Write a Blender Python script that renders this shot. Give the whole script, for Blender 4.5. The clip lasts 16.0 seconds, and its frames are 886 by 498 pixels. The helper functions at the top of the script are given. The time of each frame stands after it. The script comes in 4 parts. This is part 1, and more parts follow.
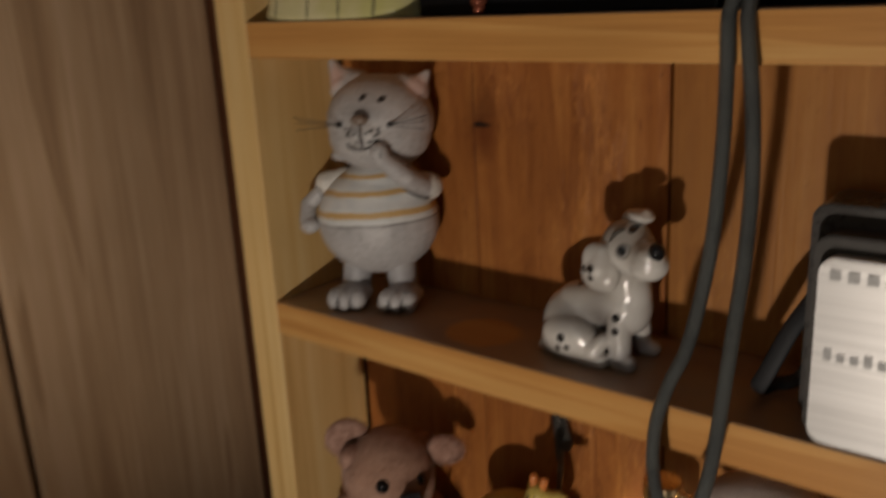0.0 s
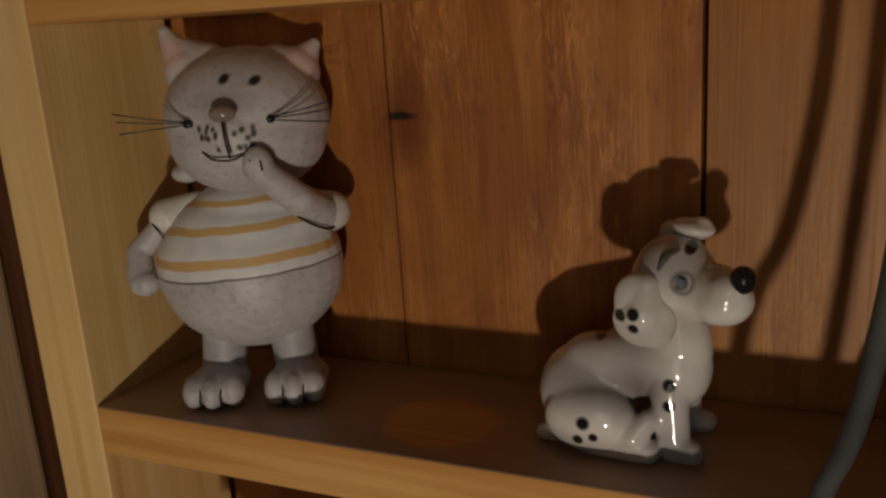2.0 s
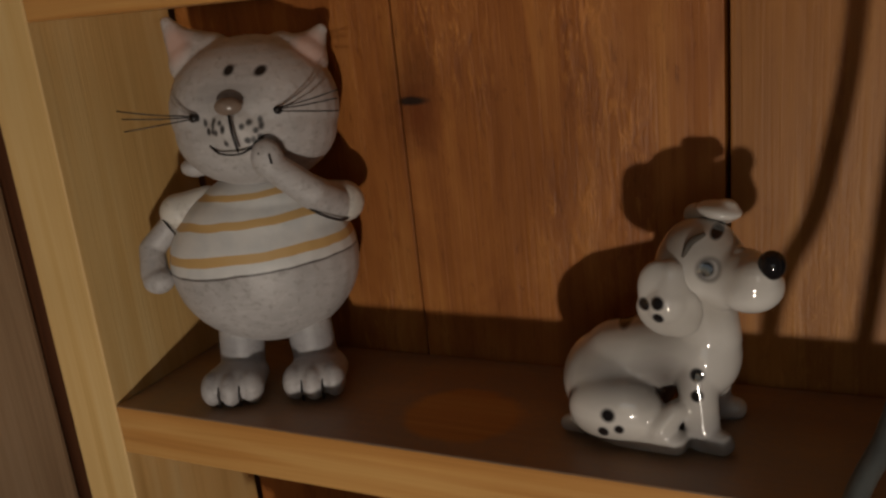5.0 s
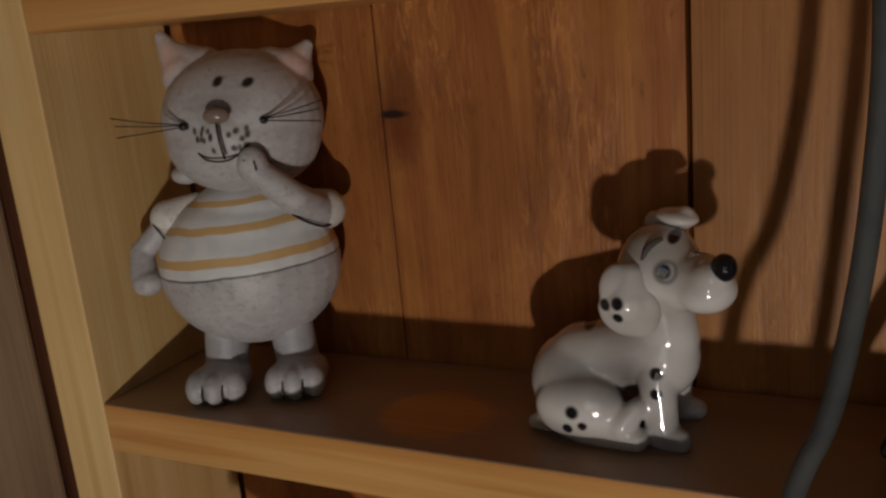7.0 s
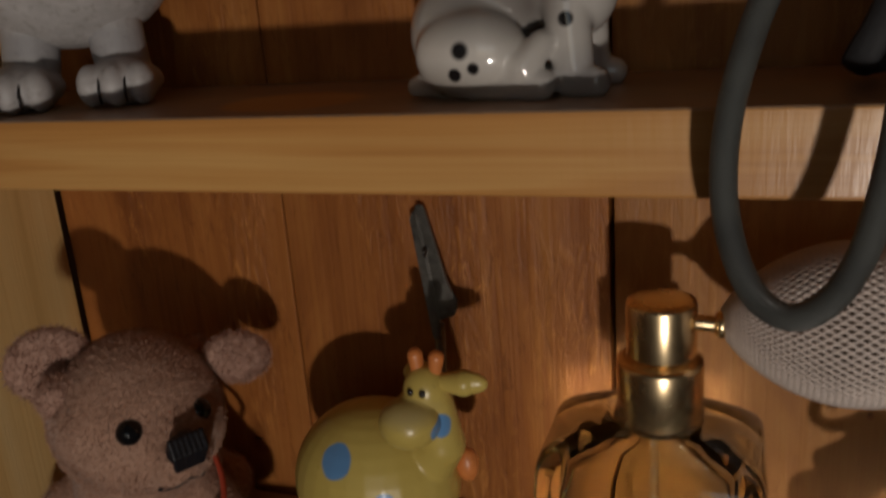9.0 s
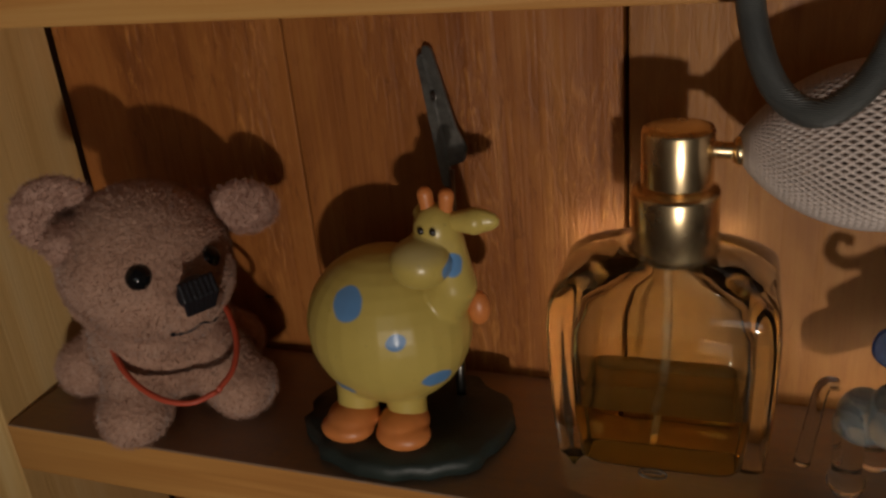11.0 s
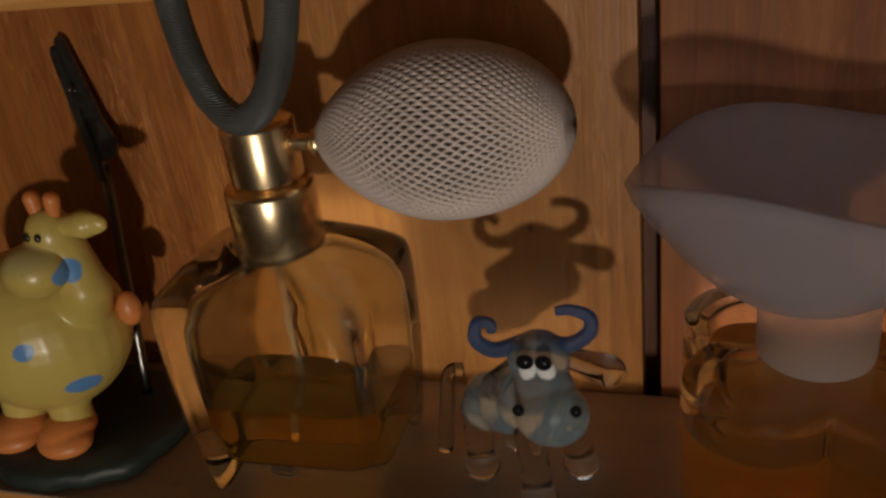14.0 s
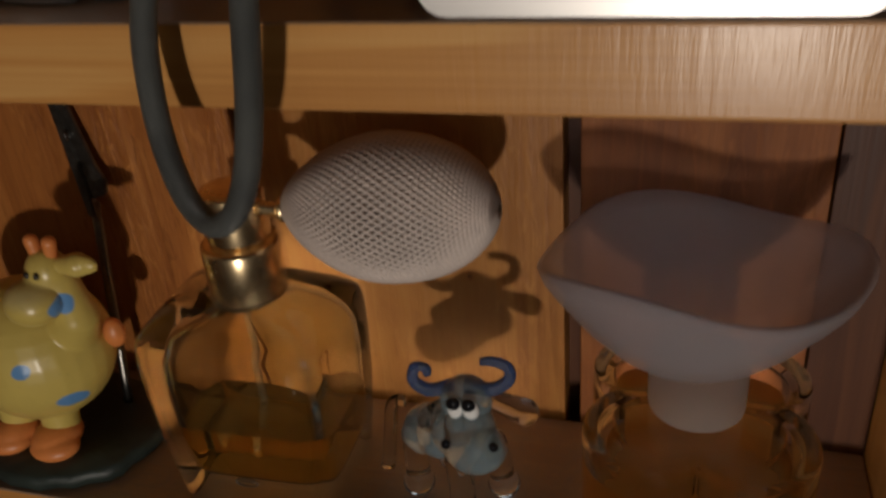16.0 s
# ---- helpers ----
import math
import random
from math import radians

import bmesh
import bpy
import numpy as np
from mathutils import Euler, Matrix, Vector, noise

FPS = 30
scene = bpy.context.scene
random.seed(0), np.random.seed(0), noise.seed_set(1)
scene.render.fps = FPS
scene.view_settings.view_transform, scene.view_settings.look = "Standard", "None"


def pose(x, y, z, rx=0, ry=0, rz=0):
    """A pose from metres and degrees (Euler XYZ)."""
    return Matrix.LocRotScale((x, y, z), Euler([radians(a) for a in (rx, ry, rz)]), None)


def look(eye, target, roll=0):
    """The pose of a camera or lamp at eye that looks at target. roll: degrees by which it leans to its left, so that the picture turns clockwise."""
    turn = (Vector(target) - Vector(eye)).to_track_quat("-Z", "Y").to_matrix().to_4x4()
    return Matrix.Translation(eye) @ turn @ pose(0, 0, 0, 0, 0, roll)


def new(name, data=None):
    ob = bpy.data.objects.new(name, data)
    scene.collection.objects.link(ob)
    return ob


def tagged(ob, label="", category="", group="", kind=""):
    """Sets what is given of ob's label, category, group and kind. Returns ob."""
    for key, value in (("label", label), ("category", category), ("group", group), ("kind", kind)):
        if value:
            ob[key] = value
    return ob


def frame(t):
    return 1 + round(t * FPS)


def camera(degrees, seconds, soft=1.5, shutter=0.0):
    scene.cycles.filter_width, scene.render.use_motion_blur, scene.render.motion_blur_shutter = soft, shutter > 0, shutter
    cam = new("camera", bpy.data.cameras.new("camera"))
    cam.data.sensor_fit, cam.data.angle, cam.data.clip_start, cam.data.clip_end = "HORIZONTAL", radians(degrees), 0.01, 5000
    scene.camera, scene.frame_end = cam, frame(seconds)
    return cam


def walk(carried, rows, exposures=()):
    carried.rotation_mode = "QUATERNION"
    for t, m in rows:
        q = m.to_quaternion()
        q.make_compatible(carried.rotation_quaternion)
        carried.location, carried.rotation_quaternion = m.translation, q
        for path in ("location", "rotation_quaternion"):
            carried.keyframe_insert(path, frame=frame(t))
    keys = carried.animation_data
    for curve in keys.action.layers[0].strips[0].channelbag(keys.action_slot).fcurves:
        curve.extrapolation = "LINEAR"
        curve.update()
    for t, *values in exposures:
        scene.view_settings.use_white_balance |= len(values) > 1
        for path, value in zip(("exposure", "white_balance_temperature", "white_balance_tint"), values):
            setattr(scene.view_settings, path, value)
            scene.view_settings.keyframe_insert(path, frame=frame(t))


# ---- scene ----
cam = camera(54.0, 16.0, soft=2.6, shutter=0.4)
PATH = [
    (0, (0.3487, -0.2839, 1.4553), (0.1671, -0.0608, 1.3700), -2.88),
    (0.5, (0.3247, -0.2439, 1.4613), (0.1687, 0.0038, 1.3958), -3.76),
    (1, (0.2901, -0.2194, 1.4440), (0.1478, 0.0356, 1.3750), -3.54),
    (1.5, (0.2482, -0.2091, 1.4296), (0.1173, 0.0506, 1.3558), -3.54),
    (2, (0.2284, -0.2017, 1.4230), (0.1077, 0.0617, 1.3453), -3.70),
    (2.5, (0.2217, -0.1995, 1.4264), (0.1036, 0.0640, 1.3448), -5.05),
    (3, (0.2186, -0.1964, 1.4240), (0.0995, 0.0667, 1.3427), -5.25),
    (3.5, (0.2148, -0.1950, 1.4216), (0.0974, 0.0687, 1.3400), -5.01),
    (4, (0.2173, -0.1925, 1.4256), (0.0967, 0.0678, 1.3378), -5.61),
    (6.5, (0.2388, -0.1984, 1.4262), (0.1072, 0.0584, 1.3440), -5.71),
    (7, (0.2396, -0.2019, 1.4215), (0.1112, 0.0582, 1.3447), -5.18),
    (7.5, (0.2375, -0.1981, 1.4086), (0.1209, 0.0696, 1.3399), -4.26),
    (8, (0.2392, -0.1799, 1.3781), (0.1420, 0.0954, 1.3092), -4.57),
    (8.5, (0.2336, -0.1739, 1.3547), (0.1349, 0.0958, 1.2680), -4.89),
    (9, (0.2305, -0.1723, 1.3271), (0.1309, 0.0962, 1.2379), -4.29),
    (9.5, (0.2260, -0.1792, 1.3160), (0.1247, 0.0838, 1.2134), -4.23),
    (9.7, (0.2227, -0.1841, 1.3118), (0.1222, 0.0786, 1.2075), -4.19),
    (12, (0.2533, -0.1564, 1.3083), (0.1562, 0.0956, 1.1777), -7.11),
    (12.5, (0.2719, -0.1495, 1.3069), (0.1821, 0.1042, 1.1744), -6.96),
    (13, (0.2824, -0.1496, 1.3107), (0.1926, 0.1025, 1.1751), -7.44),
    (13.5, (0.2977, -0.1406, 1.3080), (0.2115, 0.1125, 1.1720), -7.43),
    (14, (0.3065, -0.1389, 1.3074), (0.2209, 0.1145, 1.1715), -7.49),
    (14.5, (0.3128, -0.1379, 1.3072), (0.2309, 0.1167, 1.1711), -7.06),
    (15, (0.3156, -0.1407, 1.3045), (0.2401, 0.1182, 1.1730), -6.35),
    (15.5, (0.3202, -0.1465, 1.3086), (0.2423, 0.1099, 1.1738), -5.77),
    (16, (0.3235, -0.1528, 1.3419), (0.2449, 0.0966, 1.1949), -4.93),
]
EXPO = [(0, 0.12, 6200, 10), (1, 0.08, 6350, 10), (2, 0.0, 6400, 10), (4, -0.03, 6350, 10), (6.8, 0.0, 5900, 10), (7.5, -0.02, 5450, 10), (8.5, -0.12, 5650, 10), (9, -0.22, 6050, 10), (9.7, -0.28, 6300, 10), (12, -0.2, 6250, 12), (15.2, -0.22, 6200, 10), (16, -0.12, 6100, 10)]
walk(cam, [(t, look(eye, target, roll)) for t, eye, target, roll in PATH], EXPO)

# ---- light: one lamp low in front of the shelf, dim daylight from a window behind ----
world = bpy.data.worlds.new("world")
scene.world = world
world.use_nodes = True
wn = world.node_tree
sky = wn.nodes.new("ShaderNodeTexSky")
sky.sky_type, sky.sun_disc, sky.sun_elevation, sky.sun_rotation = "NISHITA", False, radians(12), radians(200)
wn.links.new(sky.outputs[0], wn.nodes["Background"].inputs[0])
wn.nodes["Background"].inputs[1].default_value = 0.05

lamp = new("table_lamp_light", bpy.data.lights.new("table_lamp_light", "SPOT"))
lamp.matrix_world = look((0.39, -0.65, 1.125), (0.206, 0.214, 1.594))
lamp.data.spot_size, lamp.data.spot_blend = radians(84), 0.55
lamp.data.energy, lamp.data.shadow_soft_size, lamp.data.color = 8.4, 0.014, (1.0, 0.86, 0.71)
lamp.data.cycles.use_multiple_importance_sampling = False
win = new("window_daylight", bpy.data.lights.new("window_daylight", "AREA"))
win.matrix_world = look((0.9, -2.72, 1.65), (0.9, 0, 1.35))
win.data.shape, win.data.size, win.data.size_y = "RECTANGLE", 1.3, 1.1
win.data.energy, win.data.color = 1.45, (0.97, 0.98, 1.0)


# ---- units: decimetres from the middle shelf's front left top corner ----
def dm(x, y, z):
    return Vector((x * 0.1, y * 0.1, 1.3 + z * 0.1))


# ---- material helpers ----
class Mat:
    def __init__(self, name, color=(0.5, 0.5, 0.5), rough=0.5, metal=0.0, spec=0.5):
        self.m = bpy.data.materials.new(name)
        self.m.use_nodes = True
        self.nt = self.m.node_tree
        self.b = self.nt.nodes["Principled BSDF"]
        self.set("Base Color", (*color, 1))
        self.set("Roughness", rough)
        self.set("Metallic", metal)
        self.set("Specular IOR Level", spec)
        self.col = None

    def set(self, key, v):
        self.b.inputs[key].default_value = v

    def n(self, kind, **kw):
        nd = self.nt.nodes.new("ShaderNode" + kind)
        for k, v in kw.items():
            if k.startswith("i"):
                nd.inputs[int(k[1:])].default_value = v
        return nd

    def link(self, a, b):
        self.nt.links.new(a, b)

    def coords(self, random_shift=False):
        tc = self.n("TexCoord").outputs["Object"]
        if not random_shift:
            return tc
        oi = self.n("ObjectInfo")
        mul = self.n("VectorMath")
        mul.operation = "MULTIPLY"
        self.link(oi.outputs["Random"], mul.inputs[0])
        mul.inputs[1].default_value = (7.3, 5.1, 9.7)
        add = self.n("VectorMath")
        self.link(tc, add.inputs[0])
        self.link(mul.outputs[0], add.inputs[1])
        return add.outputs[0]

    def mapped(self, src, scale):
        mp = self.n("Mapping")
        self.link(src, mp.inputs[0])
        mp.inputs["Scale"].default_value = scale
        return mp.outputs[0]

    def noise(self, src, scale, detail=4.0, rough=0.55, dist=0.0):
        nz = self.n("TexNoise")
        self.link(src, nz.inputs["Vector"])
        nz.inputs["Scale"].default_value = scale
        nz.inputs["Detail"].default_value = detail
        nz.inputs["Roughness"].default_value = rough
        nz.inputs["Distortion"].default_value = dist
        return nz.outputs[0]

    def ramp(self, fac, stops):
        r = self.n("ValToRGB")
        el = r.color_ramp.elements
        while len(el) < len(stops):
            el.new(0.5)
        for e, (p, c) in zip(el, stops):
            e.position = p
            e.color = (*c, 1) if len(c) == 3 else c
        self.link(fac, r.inputs[0])
        return r.outputs[0]

    def mix(self, fac, a, b, kind="MIX"):
        mx = self.n("Mix")
        mx.data_type, mx.blend_type = "RGBA", kind
        for key, v in ((0, fac), (6, a), (7, b)):
            if hasattr(v, "links") or hasattr(v, "is_output"):
                self.link(v, mx.inputs[key])
            else:
                mx.inputs[key].default_value = v if not isinstance(v, tuple) or len(v) == 4 else (*v, 1)
        return mx.outputs[2]

    def math(self, op, a, b=0.0):
        mt = self.n("Math")
        mt.operation = op
        for k, v in ((0, a), (1, b)):
            if isinstance(v, (int, float)):
                mt.inputs[k].default_value = v
            else:
                self.link(v, mt.inputs[k])
        return mt.outputs[0]

    def sep(self, src):
        s = self.n("SeparateXYZ")
        self.link(src, s.inputs[0])
        return s.outputs

    def spot(self, src, p, radii, soft=0.15, wob=None):
        """1 inside the ellipsoid at p, 0 outside."""
        sub = self.n("VectorMath")
        sub.operation = "SUBTRACT"
        self.link(src, sub.inputs[0])
        sub.inputs[1].default_value = p
        mul = self.n("VectorMath")
        mul.operation = "DIVIDE"
        self.link(sub.outputs[0], mul.inputs[0])
        mul.inputs[1].default_value = radii
        ln = self.n("VectorMath")
        ln.operation = "LENGTH"
        self.link(mul.outputs[0], ln.inputs[0])
        d = ln.outputs["Value"]
        if wob is not None:
            d = self.math("ADD", d, wob)
        mr = self.n("MapRange")
        self.link(d, mr.inputs[0])
        mr.inputs[1].default_value, mr.inputs[2].default_value = 1 - soft, 1 + soft
        mr.inputs[3].default_value, mr.inputs[4].default_value = 1.0, 0.0
        return mr.outputs[0]

    def color(self, out):
        self.link(out, self.b.inputs["Base Color"])
        self.col = out
        return self

    def roughness(self, fac, lo, hi):
        mr = self.n("MapRange")
        self.link(fac, mr.inputs[0])
        mr.inputs[3].default_value, mr.inputs[4].default_value = lo, hi
        self.link(mr.outputs[0], self.b.inputs["Roughness"])

    def bump(self, fac, dist, strength=1.0):
        bp = self.n("Bump")
        bp.inputs["Strength"].default_value = strength
        bp.inputs["Distance"].default_value = dist
        self.link(fac, bp.inputs["Height"])
        prev = self.b.inputs["Normal"].links
        if prev:
            self.link(prev[0].from_socket, bp.inputs["Normal"])
        self.link(bp.outputs[0], self.b.inputs["Normal"])


def wood(name, dark, mid, light, axis, rough=0.42, fibre=1.0, knots=(), dust=None, clean=None, ring=1.0, gloss=0.0, rugged=0.0):
    """Planed softwood; axis: the way the grain runs."""
    w = Mat(name, rough=rough, spec=0.3)
    c = w.coords(True)
    along = {"x": (1, 0, 0), "y": (0, 1, 0), "z": (0, 0, 1)}[axis]
    s1 = tuple(1.2 if a else 26.0 for a in along)
    s2 = tuple(14.0 if a else 900.0 for a in along)
    s3 = tuple(4.0 if a else 160.0 for a in along)
    broad = w.noise(w.mapped(c, s1), 1.0, 3.0, 0.5, 0.6)
    rings = w.math("FRACT", w.math("MULTIPLY", broad, 7.0 * ring))
    rings = w.ramp(rings, [(0.0, (0.25,) * 3), (0.6, (0.45,) * 3), (0.92, (0.8,) * 3), (1.0, (0.3,) * 3)])
    fine = w.noise(w.mapped(c, s2), 1.0, 3.0, 0.6)
    mids = w.noise(w.mapped(c, s3), 1.0, 4.0, 0.6, 0.4)
    coarse = w.noise(w.mapped(c, tuple(2.5 if a else 55.0 for a in along)), 1.0, 3.0, 0.6, 1.2)
    tone = w.math("ADD", w.math("MULTIPLY", rings, 0.26), w.math("ADD", w.math("MULTIPLY", coarse, 0.40), w.math("ADD", w.math("MULTIPLY", mids, 0.22), w.math("MULTIPLY", fine, 0.20))))
    if rugged:
        tone = w.math("ADD", w.math("MULTIPLY", w.math("SUBTRACT", tone, 0.53), 0.62), w.math("ADD", 0.31, w.math("MULTIPLY", w.noise(w.mapped(c, (38.0, 38.0, 13.0)), 1.0, 5.0, 0.6, 1.0), 0.42)))
    col = w.ramp(tone, [(0.38, dark), (0.53, mid), (0.69, light)])
    if rugged:
        # torn fibres left by the saw, and dark pores
        torn = w.noise(w.mapped(c, (420.0, 420.0, 95.0)), 1.0, 4.0, 0.65, 0.8)
        where = w.ramp(w.noise(w.mapped(c, (34.0, 34.0, 9.0)), 1.0, 2.0, 0.5), [(0.46, (0.05,) * 3), (0.62, (1.0,) * 3)])
        col = w.mix(w.math("MULTIPLY", w.math("MULTIPLY", w.ramp(torn, [(0.52, (0.0,) * 3), (0.66, (1.0,) * 3)]), where), 0.55 * rugged), col, tuple(min(1, 1.45 * v) for v in light))
        col = w.mix(w.math("MULTIPLY", w.ramp(torn, [(0.30, (1.0,) * 3), (0.42, (0.0,) * 3)]), 0.5 * rugged), col, tuple(0.6 * v for v in dark))
    patch = w.noise(c, 9.0, 3.0, 0.6)
    col = w.mix(w.ramp(patch, [(0.35, (0.0,) * 3), (0.75, (0.35,) * 3)]), col, tuple(0.62 * v for v in mid))
    pos = w.n("NewGeometry").outputs["Position"]
    for p, r in knots:
        wob = w.math("MULTIPLY", w.math("SUBTRACT", w.noise(pos, 260.0, 3.0), 0.5), 1.2)
        p = dm(*p)
        col = w.mix(w.math("MULTIPLY", w.spot(pos, p + Vector((0, 0, r * 0.6)), (r * 1.7, 0.02, r * 3.2), 0.9, wob), 0.72), col, tuple(0.5 * v for v in dark))
        col = w.mix(w.math("MULTIPLY", w.spot(pos, p + Vector((r * 0.3, 0, -r * 1.3)), (r * 1.5, 0.02, r * 1.7), 0.9, wob), 0.6), col, (dark[0] * 0.75, dark[1] * 0.5, dark[2] * 0.4))
        col = w.mix(w.math("MULTIPLY", w.spot(pos, p, (r * 1.25, 0.02, r * 0.34), 0.35, w.math("MULTIPLY", wob, 0.5)), 0.95), col, (0.012, 0.006, 0.003))
    if dust:
        nz = w.sep(w.n("NewGeometry").outputs["Normal"])[2]
        up = w.math("GREATER_THAN", nz, 0.7)
        sp = w.noise(pos, 420.0, 5.0, 0.7)
        amount = w.ramp(w.math("ADD", w.math("MULTIPLY", sp, 0.5), w.math("MULTIPLY", w.noise(pos, 45.0, 3.0), 0.5)), [(0.36, (0.55,) * 3), (0.62, (0.92,) * 3)])
        fac = w.math("MULTIPLY", up, amount)
        if clean:
            wob = w.math("MULTIPLY", w.math("SUBTRACT", w.noise(pos, 90.0, 3.0), 0.5), 0.35)
            fac = w.math("MULTIPLY", fac, w.math("SUBTRACT", 1.0, w.math("MULTIPLY", w.spot(pos, dm(*clean), (0.0185, 0.0165, 0.02), 0.1, wob), 0.85)))
        col = w.mix(fac, col, dust)
    w.color(col)
    w.roughness(w.math("ADD", w.math("MULTIPLY", mids, 0.6), w.math("MULTIPLY", fine, 0.4)), rough - 0.1, rough + 0.16)
    if gloss:
        w.set("Coat Weight", gloss)
        w.set("Coat Roughness", 0.24)
        saw = w.noise(w.mapped(c, (520.0, 60.0, 40.0)), 1.0, 3.0, 0.7)
        w.bump(saw, 0.0002, 0.4)
        w.link(w.b.inputs["Normal"].links[0].from_socket, w.b.inputs["Coat Normal"])
    w.bump(fine, 0.00025 * fibre, 0.5)
    if rugged:
        w.bump(w.math("MULTIPLY", torn, where), 0.0009 * rugged, 0.7)
    w.bump(mids, 0.0004 * fibre, 0.5)
    return w.m


PINE_X = wood("pine_shelf", (0.45, 0.195, 0.05), (0.60, 0.295, 0.082), (0.70, 0.40, 0.135), "x", 0.38, dust=(0.29, 0.22, 0.17), clean=(1.2, 0.235, 0), ring=0.6, gloss=0.3)
PINE_Z = wood("pine_upright", (0.59, 0.35, 0.115), (0.74, 0.485, 0.19), (0.81, 0.585, 0.27), "z", 0.46, ring=0.5)
BOARD = wood("larch_board", (0.19, 0.058, 0.012), (0.33, 0.118, 0.026), (0.46, 0.195, 0.048), "z", 0.44, 1.6, knots=[((0.945, 0.63, 0.91), 0.0042), ((0.677, 0.63, -1.247), 0.0016)], rugged=1.0)
BOARD_PALE = wood("pale_larch_board", (0.25, 0.095, 0.02), (0.36, 0.152, 0.034), (0.45, 0.215, 0.056), "z", 0.44, 1.2, knots=[((2.63, 0.63, -0.945), 0.0004)], rugged=0.5)
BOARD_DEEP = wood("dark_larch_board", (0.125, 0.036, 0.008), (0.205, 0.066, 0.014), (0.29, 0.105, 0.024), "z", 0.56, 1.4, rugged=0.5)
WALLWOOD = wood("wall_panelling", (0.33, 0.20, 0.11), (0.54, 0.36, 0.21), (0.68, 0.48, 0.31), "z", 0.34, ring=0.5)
DARKWOOD = wood("dark_brown_board", (0.05, 0.016, 0.007), (0.085, 0.03, 0.012), (0.12, 0.045, 0.018), "z", 0.5)
FLOORWOOD = wood("floor_boards", (0.16, 0.08, 0.035), (0.26, 0.14, 0.06), (0.33, 0.19, 0.09), "y", 0.35)


def plain(name, color, rough=0.5, metal=0.0, vary=0.12, scale=300.0, bump=0.0, spec=0.5):
    p = Mat(name, color, rough, metal, spec)
    c = p.coords()
    nz = p.noise(c, scale, 4.0, 0.6)
    big = p.noise(c, scale * 0.12, 3.0, 0.6)
    both = p.math("ADD", p.math("MULTIPLY", nz, 0.5), p.math("MULTIPLY", big, 0.5))
    p.color(p.ramp(both, [(0.3, tuple(v * (1 - vary) for v in color)), (0.7, tuple(min(1, v * (1 + vary)) for v in color))]))
    p.roughness(both, max(0.02, rough - 0.08), rough + 0.08)
    if bump:
        p.bump(nz, bump, 0.6)
    return p.m


# ---- mesh helpers ----
def part(name, data, material, parent=None, label=""):
    """Links a bmesh or mesh as one mesh object under its thing, which keeps its own origin."""
    if isinstance(data, bmesh.types.BMesh):
        me = bpy.data.meshes.new(name)
        data.to_mesh(me)
        data.free()
    else:
        me = data
    if material and not me.materials:
        me.materials.append(material)
    ob = new(name, me)
    if parent:
        ob.parent = parent
        if parent.type == "EMPTY":
            me.transform(Matrix.Translation(-parent.location))
        else:
            me.transform(Matrix.Translation(-(parent.location + (parent.parent.location if parent.parent else Vector()))))
    if label:
        ob["label"] = label
    return ob


def thing(name, base, label, category, group="", kind=""):
    e = new(name)
    e.empty_display_size = 0.01
    e.location = base
    return tagged(e, label, category, group, kind)


def solid(name, data, material, base, label, category, group="", kind=""):
    """A top-level thing of one mesh with its origin at base."""
    if isinstance(data, bmesh.types.BMesh):
        me = bpy.data.meshes.new(name)
        data.to_mesh(me)
        data.free()
    else:
        me = data
    me.transform(Matrix.Translation(-Vector(base)))
    if material and not me.materials:
        me.materials.append(material)
    ob = new(name, me)
    ob.location = base
    return tagged(ob, label, category, group, kind)


def smooth(bm, on=True):
    for f in bm.faces:
        f.smooth = on
    return bm


def box(lo, hi, bevel=0.0, seg=2, bm=None):
    bm = bm or bmesh.new()
    lo, hi = Vector(lo), Vector(hi)
    made = bmesh.ops.create_cube(bm, size=1, matrix=Matrix.Translation((lo + hi) / 2) @ Matrix.Diagonal((*(hi - lo), 1)))
    if bevel:
        edges = list({e for v in made["verts"] for e in v.link_edges})
        bmesh.ops.bevel(bm, geom=edges, offset=bevel, segments=seg, affect="EDGES", profile=0.6)
    return bm


def ball(bm, c, r, rot=None, seg=24, cut=16):
    r = (r, r, r) if isinstance(r, (int, float)) else r
    m = Matrix.Translation(c) @ (rot.to_4x4() if rot else Matrix()) @ Matrix.Diagonal((*r, 1))
    return bmesh.ops.create_uvsphere(bm, u_segments=seg, v_segments=cut, radius=1, matrix=m)["verts"]


def lathe(profile, c, seg=48, bm=None, cap=True):
    """Turns (radius, height) pairs about the upright line through c."""
    bm = bm or bmesh.new()
    rows = []
    for r, h in profile:
        rows.append([bm.verts.new((c[0] + r * math.cos(a), c[1] + r * math.sin(a), c[2] + h)) for a in (2 * math.pi * k / seg for k in range(seg))])
    for a, b in zip(rows, rows[1:]):
        for k in range(seg):
            bm.faces.new((a[k], a[(k + 1) % seg], b[(k + 1) % seg], b[k]))
    if cap:
        bm.faces.new(rows[0][::-1])
        bm.faces.new(rows[-1])
    return smooth(bm)


def catmull(pts, n):
    pts = [Vector(p) for p in pts]
    pts = [2 * pts[0] - pts[1], *pts, 2 * pts[-1] - pts[-2]]
    out = []
    for a, b, c, d in zip(pts, pts[1:], pts[2:], pts[3:]):
        for k in range(n):
            t = k / n
            out.append(0.5 * (2 * b + (c - a) * t + (2 * a - 5 * b + 4 * c - d) * t * t + (3 * b - a - 3 * c + d) * t**3))
    return out + [pts[-2]]


